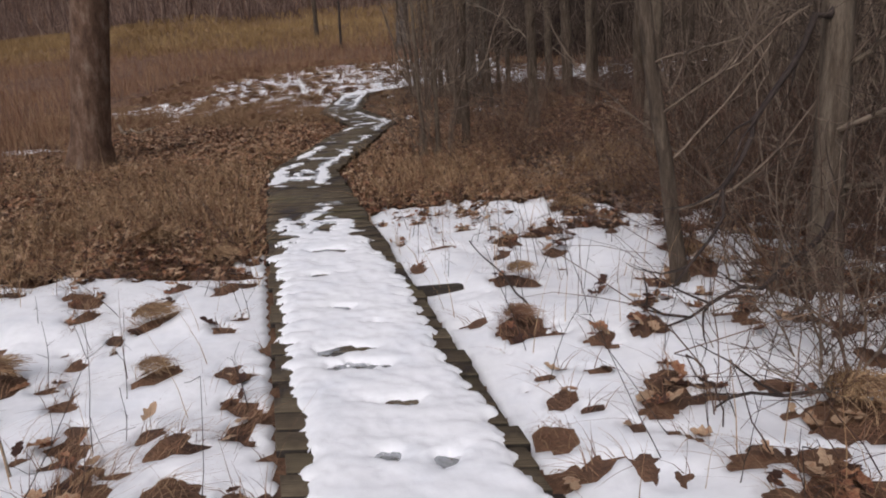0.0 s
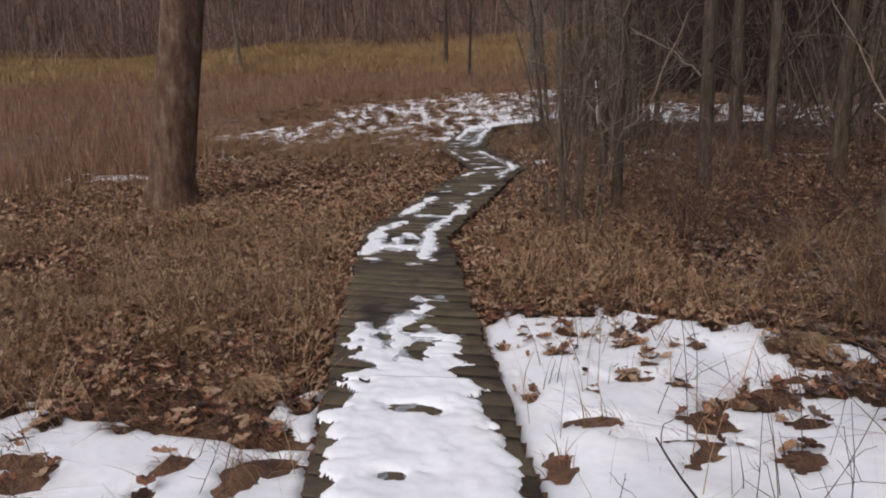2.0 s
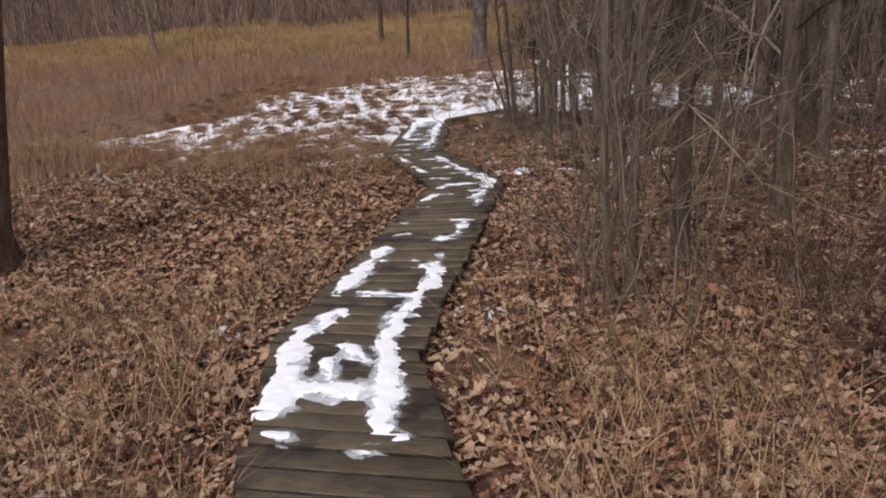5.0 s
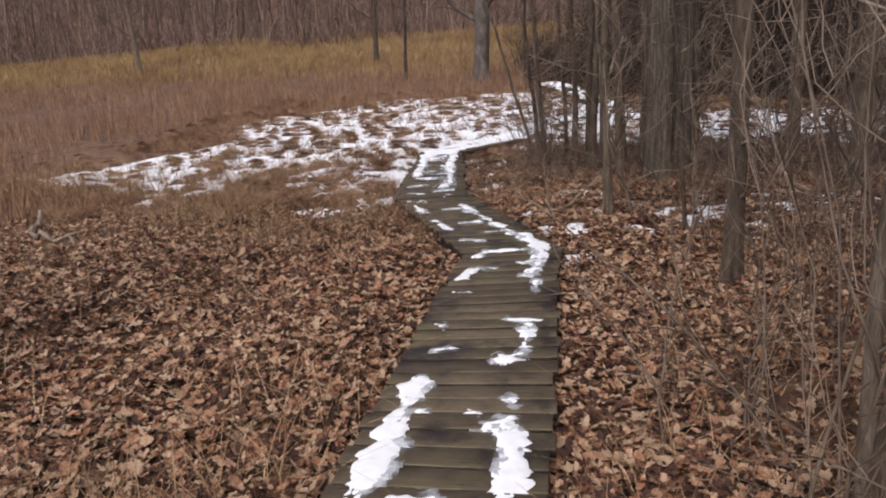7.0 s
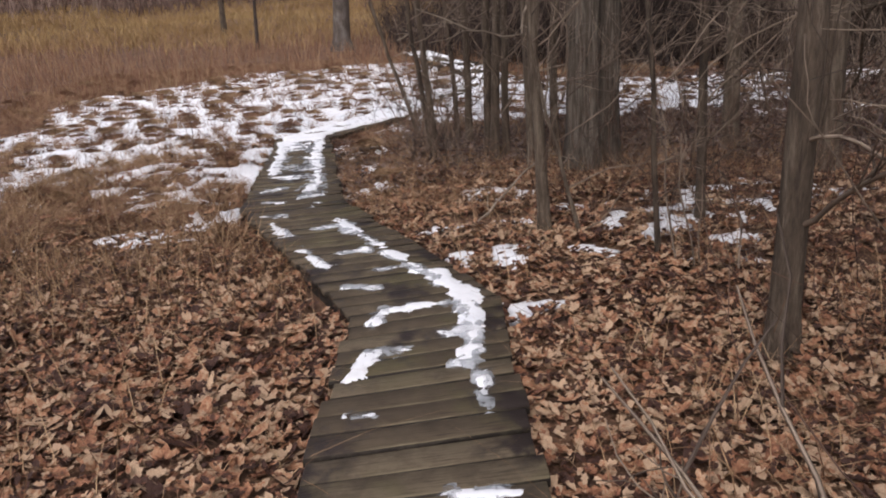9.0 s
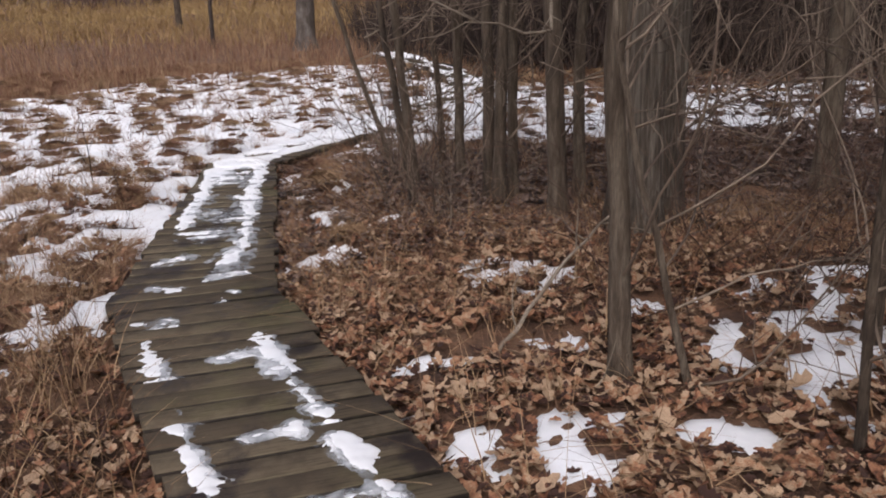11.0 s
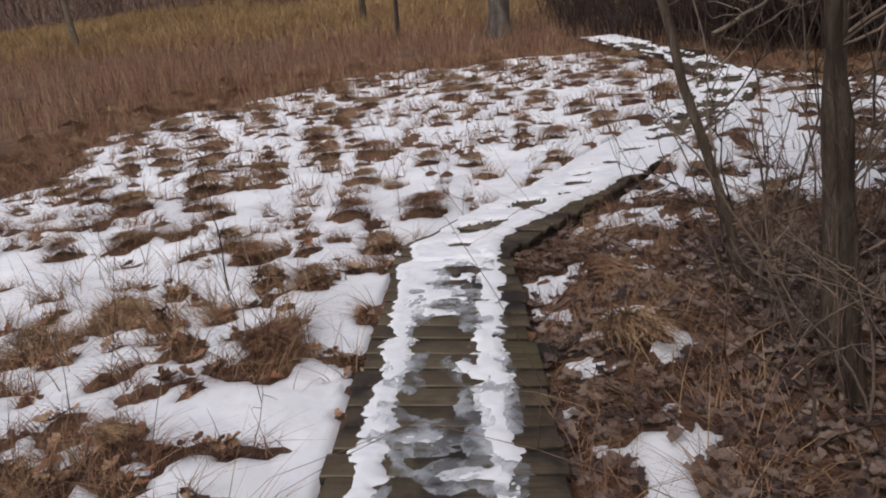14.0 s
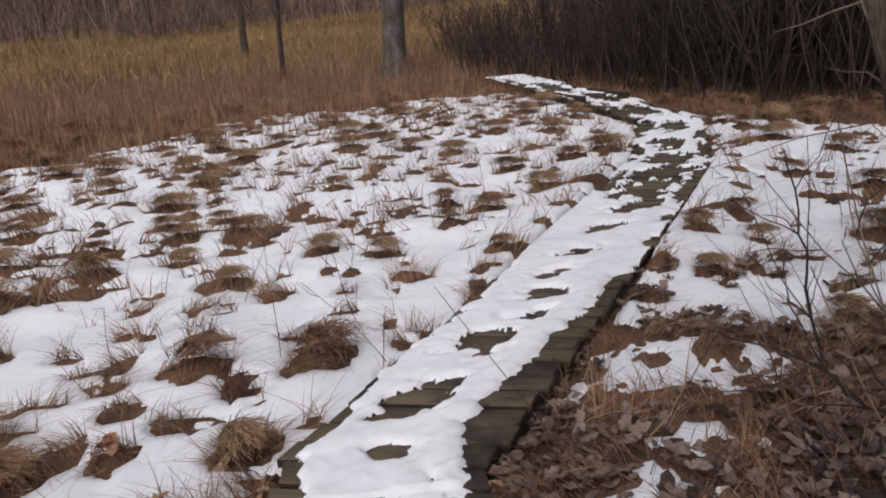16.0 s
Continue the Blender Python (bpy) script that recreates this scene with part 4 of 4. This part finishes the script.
s = Soup()
x, y = scatter(210000, -9, 3.5, 4.5, 20, grassy)
s.add(*blades(x, y, 0.33, 0.0075, 0.85))
x, y = scatter(9000, -8, 3, 1.5, 18, lambda x, y: 0.35 * smooth(0.45, 0.6, fbm(x, y, 2)))
s.add(*blades(x, y, 0.55, 0.005, 0.35))
thing("dry_grass", s.mesh("dry_grass"), STRAW, "tangled dry straw-coloured grass", "grass", kind="stuff")

# flattened grass and leaves on the bare mounds between the snow
s = Soup()
def bare(x, y):
    return np.where(snow_depth(x, y) < 0.004, 1.0, 0.0) * np.where(x > edges(y)[1], 0.6, 1.0) * np.where(y > 16.5, np.where((x > -0.7) & (y < 19.5), 0.1, 1.0), 0.9)


def combed(x, y):
    """The way the dead grass lies: alike on one hummock, unlike on the next."""
    return 14 * wave(x * 1.7 + 60, y * 1.7) + rng.normal(0, 0.7, len(x))


x, y = scatter(70000, -5, 3.0, 0.8, 7.2, bare)
s.add(*blades(x, y, 0.13, 0.0048, 1.5, 3, 0.036, 0.42, combed(x, y)))
x, y = scatter(170000, -7, 2.5, 15.2, 22, bare)
s.add(*blades(x, y, 0.135, 0.0052, 1.5, 3, 0.038, 0.40, combed(x, y)))
x, y = scatter(90000, -9, 6, 22, 34, bare)
s.add(*blades(x, y, 0.2, 0.009, 1.2, 2, 0.036, 0.40, combed(x, y)))
thing("flattened_grass", s.mesh("flattened_grass"), SEDGE, "flattened brown grass on bare mounds between snow", "grass", kind="stuff")

# thin dead weed stalks standing in the snow
s = Soup()
for _ in range(330):
    x, y = (rng.uniform(-3.6, 1.9), rng.uniform(1.2, 6.4)) if rng.rand() < 0.6 else (rng.uniform(-7, 2.5), rng.uniform(16.5, 24))
    if off_deck(x, y) < 0.12:
        continue
    h = rng.uniform(0.18, 0.75)
    p = bend((x, y, float(land(x, y)) - 0.02), (rng.normal(0, 0.28), rng.normal(0, 0.28), 1), h, 6, 0.07)
    s.add(*tube(p, np.linspace(0.0026, 0.0012, 7), 3))
    for _ in range(rng.randint(1, 5)):
        j = rng.randint(2, 7)
        b = bend(p[j], p[j] - p[j - 1] + rng.normal(0, 0.07, 3), h * rng.uniform(0.1, 0.3), 3, 0.2)
        s.add(*tube(b, np.linspace(0.0016, 0.0009, 4), 3))
thing("weed_stalks", s.mesh("weed_stalks"), DARK_TWIG, "thin dead weed stalks standing in snow", "weeds", kind="stuff")

# brown sedge belt and golden meadow
def belt(x, y):
    return smooth(-1.5, 2.5, y - np.where(x < -9.3, 17.5, 29.5 + 0.5 * (x + 3))) * smooth(52, 40, y)


s = Soup()
x, y = scatter(42000, -32, 3, 15, 52, lambda x, y: belt(x, y) * smooth(0.2, 0.5, fbm(x * 0.5, y * 0.5, 3)) * smooth(4, 0, x - (y - 30) * 0.2))
s.add(*blades(x, y, 0.62, 0.016, 0.35, 2))
x, y = scatter(7000, -10, -2, 10, 17, lambda x, y: smooth(-5.2, -7.2, x + 0.5 * np.sin(y)) * 0.9)
s.add(*blades(x, y, 0.6, 0.009, 0.4, 3))
thing("brown_sedge", s.mesh("brown_sedge"), SEDGE, "tall reddish-brown dead sedge at the marsh's edge", "sedge", kind="stuff")
s = Soup()
x, y = scatter(60000, -75, 8, 38, 76, lambda x, y: smooth(40, 48, y + 4 * (fbm(x * 0.1, y * 0.1, 2) - 0.5)))
s.add(*blades(x, y, 0.55, 0.05, 0.7, 2))
thing("meadow_grass", s.mesh("meadow_grass"), GOLD, "golden dry meadow grass", "grass", kind="stuff")


# ---- tussocks ----
def tussock_mesh(seed, n=380, size=0.22):
    """A matted dome of drooping dead blades, most combed one way."""
    g = np.random.RandomState(seed)
    comb = g.rand() * 6.28
    a = comb + g.normal(0, 1.25, n)
    rr, aa = size * 0.62 * g.rand(n) ** 0.5, g.rand(n) * 6.28
    bx, by = rr * np.cos(aa), rr * np.sin(aa) * 0.75
    bz = 0.085 * (1 - (rr / (size * 0.7)) ** 2)
    L = size * g.uniform(0.35, 0.95, n)
    tall = np.where(g.rand(n) < 0.10, 2.0, 1.0)
    rows = []
    for k in range(4):
        t = k / 3
        out = L * t ** 1.2
        up = bz + L * tall * (0.62 * t - 0.72 * t * t) + 0.006
        w = 0.0065 * (1 - 0.8 * t)
        tw = a + g.normal(0, 0.18, n) * t
        cx, cy = bx + np.cos(tw) * out, by + np.sin(tw) * out
        nx, ny = -np.sin(a + 0.4), np.cos(a + 0.4)
        rows += [np.stack([cx - nx * w / 2, cy - ny * w / 2, up], -1), np.stack([cx + nx * w / 2, cy + ny * w / 2, up + 0.002], -1)]
    v = np.stack(rows, 1)
    f = np.arange(n)[:, None, None] * 8 + np.array([[2 * k, 2 * k + 1, 2 * k + 3, 2 * k + 2] for k in range(3)])[None]
    return mesh_of("tussock", v.reshape(-1, 3), f.reshape(-1, 4))


kinds = [thing("grass_tussock", tussock_mesh(500 + k), (STRAW, STRAW, SEDGE)[k % 3], "drooping tussock of dead straw-brown grass in snow", "tussock", "tussocks in the snow") for k in range(6)]
places = [(x, y, r * rng.uniform(4.2, 5.6)) for x, y, r in sorted(HUMMOCKS, key=lambda q: -q[2] * (1.6 if q[1] < 24 else 1.0))
          if off_deck(x, y) > 0.2 and not (x > -1.0 and 10 < y < 20.2) and (y < 12 or 16 < y < 33)][:290]
for n, (x, y, k) in enumerate(places):
    m = Matrix.Translation((x, y, float(land(x, y)) + 0.015)) @ Matrix.Rotation(rng.rand() * 6.28, 4, "Z") @ Matrix.Diagonal((k, k, k * rng.uniform(0.6, 1.0), 1))
    if n < 6:
        kinds[n].matrix_world = m
    else:
        c = copy_thing(kinds[n % 6], m)
        c.matrix_basis = m


# ---- fallen leaves ----
def leaf_outline(seed):
    """An oak-like leaf 1 long lying flat: outline points round a middle one, with lobes and curl."""
    g = np.random.RandomState(seed)
    t = np.linspace(0, 1, 7)
    half = np.array([0.03, 0.18, 0.16, 0.28, 0.20, 0.21, 0.0]) * g.uniform(0.85, 1.2, 7)
    right = np.stack([t, half], 1)
    left = np.stack([t[-2:0:-1], -half[-2:0:-1] * g.uniform(0.8, 1.2)], 1)
    o = np.concatenate([right, left])
    z = 0.9 * np.abs(o[:, 1]) ** 1.4 * g.uniform(-0.6, 1.6) + 0.55 * (o[:, 0] - 0.5) ** 2 * g.uniform(-0.6, 1.5) + g.normal(0, 0.025, len(o))
    o = np.concatenate([o - (0.5, 0), z[:, None]], 1)
    v = np.concatenate([[[0.0, 0, g.uniform(-0.06, 0.02)]], o])
    n = len(o)
    f = np.array([(0, 1 + i, 1 + (i + 1) % n) for i in range(n)])
    return v, f


SHAPES = [leaf_outline(700 + k) for k in range(8)]


def leaf_field(x, y, size, lift=0.012, tilt=0.24):
    """Leaves at the given places, tumbled a little."""
    s = Soup()
    z = land(x, y)
    which = rng.randint(0, 8, len(x))
    for k in range(8):
        i = np.where(which == k)[0]
        v, f = SHAPES[k]
        a = rng.rand(len(i)) * 2 * math.pi
        sc = size * rng.uniform(0.55, 1.35, len(i))
        tx, ty = rng.normal(0, tilt, len(i)), rng.normal(0, tilt, len(i))
        p = v[None] * sc[:, None, None]
        zz = p[..., 2] + tx[:, None] * p[..., 0] + ty[:, None] * p[..., 1]
        xx = p[..., 0] * np.cos(a)[:, None] - p[..., 1] * np.sin(a)[:, None]
        yy = p[..., 0] * np.sin(a)[:, None] + p[..., 1] * np.cos(a)[:, None]
        q = np.stack([xx + x[i][:, None], yy + y[i][:, None], zz + (z[i] + lift + 0.035 * rng.rand(len(i)))[:, None]], -1)
        s.add(q.reshape(-1, 3), (np.arange(len(i))[:, None, None] * len(v) + f[None]).reshape(-1, 3))
    return s


def leafy(x, y):
    w = np.where(x < edges(y)[0], smooth(4.5, 5.4, y) * smooth(16, 12.5, y) * smooth(-8.5, -6, x), smooth(5.0, 6.2, y) * np.where(y > 19, smooth(22, 20.6, y), 1))
    return w * np.where(snow_depth(x, y) > 0.01, 0.02, 1) * smooth(0.1, 0.4, fbm(x * 1.3, y * 1.3, 2))


x, y = scatter(118000, -8.5, 5.5, 4.5, 21.5, leafy, -0.12)
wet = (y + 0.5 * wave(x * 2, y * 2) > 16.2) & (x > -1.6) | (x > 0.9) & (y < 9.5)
thing("leaf_litter", leaf_field(x[wet], y[wet], 0.085, tilt=0.2).mesh("leaf_litter"), WET_SHADED_LEAF, "dark wet flattened leaves under the brush", "leaf litter", kind="stuff")
x, y = x[~wet], y[~wet]
x2, y2 = scatter(60000, -6.5, 1.5, 5.2, 17, leafy, -0.1)
scraps = leaf_field(x2, y2, 0.045, 0.03, 0.4)
thing("leaf_litter", scraps.mesh("leaf_litter"), LEAF, "small brown leaf scraps", "leaf litter", kind="stuff")
x2, y2 = scatter(9000, -6.5, 2.5, 6, 17, lambda x, y: np.where(snow_depth(x, y) > 0.01, 0.1, 0.8))
v, f = blades(x2, y2, 0.26, 0.005, 2.0, 3, 0.06, 0.33)
thing("dry_stalks", mesh_of("dry_stalks", v, f), STRAW, "pale dry stalks lying over the leaves", "stalks", kind="stuff")
thing("leaf_litter", leaf_field(x, y, 0.085).mesh("leaf_litter"), LEAF, "thick litter of curled brown oak leaves", "leaf litter", kind="stuff")
# floor of the wood: its dimness is put into the darker leaf colour
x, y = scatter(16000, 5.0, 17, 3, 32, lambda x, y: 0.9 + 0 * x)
thing("leaf_litter", leaf_field(x, y, 0.16).mesh("leaf_litter"), WET_SHADED_LEAF, "brown leaves on the floor of the dim wood", "leaf litter", kind="stuff")
x, y = scatter(9000, -4.5, 3.5, 0.8, 7.0, lambda x, y: np.where((snow_depth(x, y) < 0.0), np.where(x > 0.8, 0.9, 0.35), 0))
thing("leaf_litter", leaf_field(x, y, 0.085).mesh("leaf_litter"), LEAF, "brown leaves in hollows of the snow", "leaf litter", kind="stuff")
x, y = scatter(7000, -6, -2.2, 15.0, 20, lambda x, y: np.where(snow_depth(x, y) < 0.0, 0.5, 0))
thing("leaf_litter", leaf_field(x, y, 0.09).mesh("leaf_litter"), LEAF, "brown leaves among marsh grass", "leaf litter", kind="stuff")


# ---- fallen branches and sticks ----
def stick(name, pts, r0, r1, mat, label, twigs=0, seed=0, kinks=0.02, category="branch"):
    """A branch through a few places, with its side twigs as parts."""
    g = np.random.RandomState(seed)
    pts = np.array(pts, float)
    t = np.linspace(0, len(pts) - 1, 14)
    path = np.stack([np.interp(t, np.arange(len(pts)), pts[:, i]) for i in range(3)], 1)
    path[1:-1] += g.normal(0, kinks, (12, 3))
    base = path[0].copy()
    ob = tagged(new(name), label, category)
    ob.location = base
    v, f = tube(path - base, np.linspace(r0, r1, 14), 7)
    part("branch", mesh_of("branch", v, f), mat, ob)
    for _ in range(twigs):
        j = g.randint(3, 13)
        b = bend(path[j] - base, path[j] - path[j - 1] + g.normal(0, 0.06, 3) + (0, 0, 0.03), g.uniform(0.15, 0.5), 5, 0.2, 0.02, g)
        v, f = tube(b, np.linspace(r0 * 0.4, 0.0015, 6), 4)
        part("side_twig", mesh_of("side_twig", v, f), mat, ob)
    return ob


G = -0.17
stick("fallen_stick", [(0.62, 3.32, G + 0.03), (0.4, 4.0, 0.02), (0.18, 4.7, 0.12)], 0.007, 0.004, DARK_TWIG, "dark bare stick leaning out of the snow", 1, 1, 0.008)
stick("dead_branch", [(-0.78, 14.15, G + 0.02), (-0.45, 14.5, 0.0), (-0.1, 14.8, 0.24), (0.22, 15.0, 0.40)], 0.013, 0.006, PALE_TWIG, "pale dead branch leaning among leaves", 4, 2, 0.008)
stick("dead_branch", [(-0.4, 14.2, G + 0.02), (-0.25, 13.8, G + 0.06), (0.25, 13.6, G + 0.05)], 0.010, 0.004, PALE_TWIG, "thin pale dead branch lying on leaves", 3, 3)
stick("fallen_branch", [(-6.5, 15.2, 0.05), (-6.0, 14.2, 0.0), (-5.4, 13.7, 0.06), (-4.7, 13.4, G + 0.03)], 0.03, 0.010, PALE_TWIG, "grey fallen branch lying on leaves and grass", 7, 4, 0.03)
stick("fallen_log", [(1.5, 13.2, G + 0.04), (2.1, 13.4, G + 0.07), (2.9, 14.0, G + 0.12)], 0.05, 0.035, BARK, "fallen grey log on the leaves", 0, 5, 0.012, "log")
stick("overhanging_branch", [(2.12, 3.8, 1.6), (1.7, 3.65, 1.1), (1.45, 3.45, 0.7), (1.1, 3.3, 0.22)], 0.020, 0.006, DARK_TWIG, "dark overhanging branch by the snow", 6, 8, 0.03)
stick("overhanging_branch", [(2.12, 3.76, 0.45), (1.75, 3.4, 0.2), (1.3, 3.3, 0.12), (0.95, 3.45, 0.08)], 0.018, 0.005, DARK_TWIG, "dark low branch reaching over the snow", 6, 9, 0.03)
stick("overhanging_branch", [(2.3, 2.4, -0.2), (1.8, 2.5, 0.05), (1.1, 2.6, 0.0)], 0.018, 0.006, DARK_TWIG, "dark low branch reaching over the snow", 4, 10, 0.02)
stick("overhanging_branch", [(0.76, 15.85, 2.3), (0.5, 15.1, 1.5), (0.3, 14.5, 1.0), (-0.1, 14.12, 1.02)], 0.006, 0.0025, TWIG, "long pale drooping branch of a young tree", 5, 11, 0.01)
stick("overhanging_branch", [(0.5, 16.6, 1.7), (0.2, 16.0, 1.25), (-0.2, 15.8, 1.35), (-0.75, 15.6, 1.55)], 0.012, 0.004, PALE_TWIG, "long pale drooping branch of a young tree", 5, 12, 0.01)
stick("overhanging_branch", [(1.52, 10.9, 1.2), (1.1, 11.3, 1.6), (0.4, 12.0, 2.1)], 0.014, 0.005, PALE_TWIG, "pale slanting branch at the wood's edge", 7, 13, 0.012)
stick("overhanging_branch", [(-0.69, 18.65, 1.25), (-0.3, 18.8, 1.42), (0.5, 19.0, 1.4)], 0.011, 0.003, PALE_TWIG, "pale drooping branch over the marsh", 8, 14, 0.012)
stick("weed_stalk", [(-3.44, 19.3, G), (-3.44, 19.31, 0.3), (-3.46, 19.3, 0.75)], 0.006, 0.002, DARK_TWIG, "tall dark dead weed stalk in snow", 2, 15, 0.004, "weed")
stick("weed_stalk", [(-1.75, 2.5, G), (-1.78, 2.52, 0.4), (-1.86, 2.55, 0.85)], 0.006, 0.003, PALE_TWIG, "tall pale dead weed stalk in snow", 1, 16, 0.004, "weed")
stick("sapling", [(-0.12, 20.0, G), (-0.2, 20.0, 0.35), (-0.32, 20.05, 0.9)], 0.008, 0.003, DARK_TWIG, "dark slim sapling in the snow", 8, 17, 0.012, "sapling")
stick("sapling", [(-0.45, 18.95, G), (-0.55, 19.0, 0.3), (-0.9, 19.1, 0.55)], 0.008, 0.003, DARK_TWIG, "dark slim sapling beside the boardwalk", 8, 18, 0.012, "sapling")

# single leaves lying topmost by the walk
leaf_meshes = []
for k in range(8):
    v, f = SHAPES[k]
    me = mesh_of("fallen_leaf", v * 0.105, f)
    me.materials.append(LEAF)
    leaf_meshes.append(me)
n = 0
while n < 280:
    x, y = rng.uniform(-4.0, 0.8), rng.uniform(9, 16)
    if off_deck(x, y) < 0.1 or snow_depth(x, y) > 0:
        continue
    ob = part("fallen_leaf", leaf_meshes[n % 8], LEAF, ground)
    ob.matrix_basis = pose(x, y, float(land(x, y)) + 0.05, rng.normal(0, 16), rng.normal(0, 16), rng.uniform(0, 360))
    n += 1
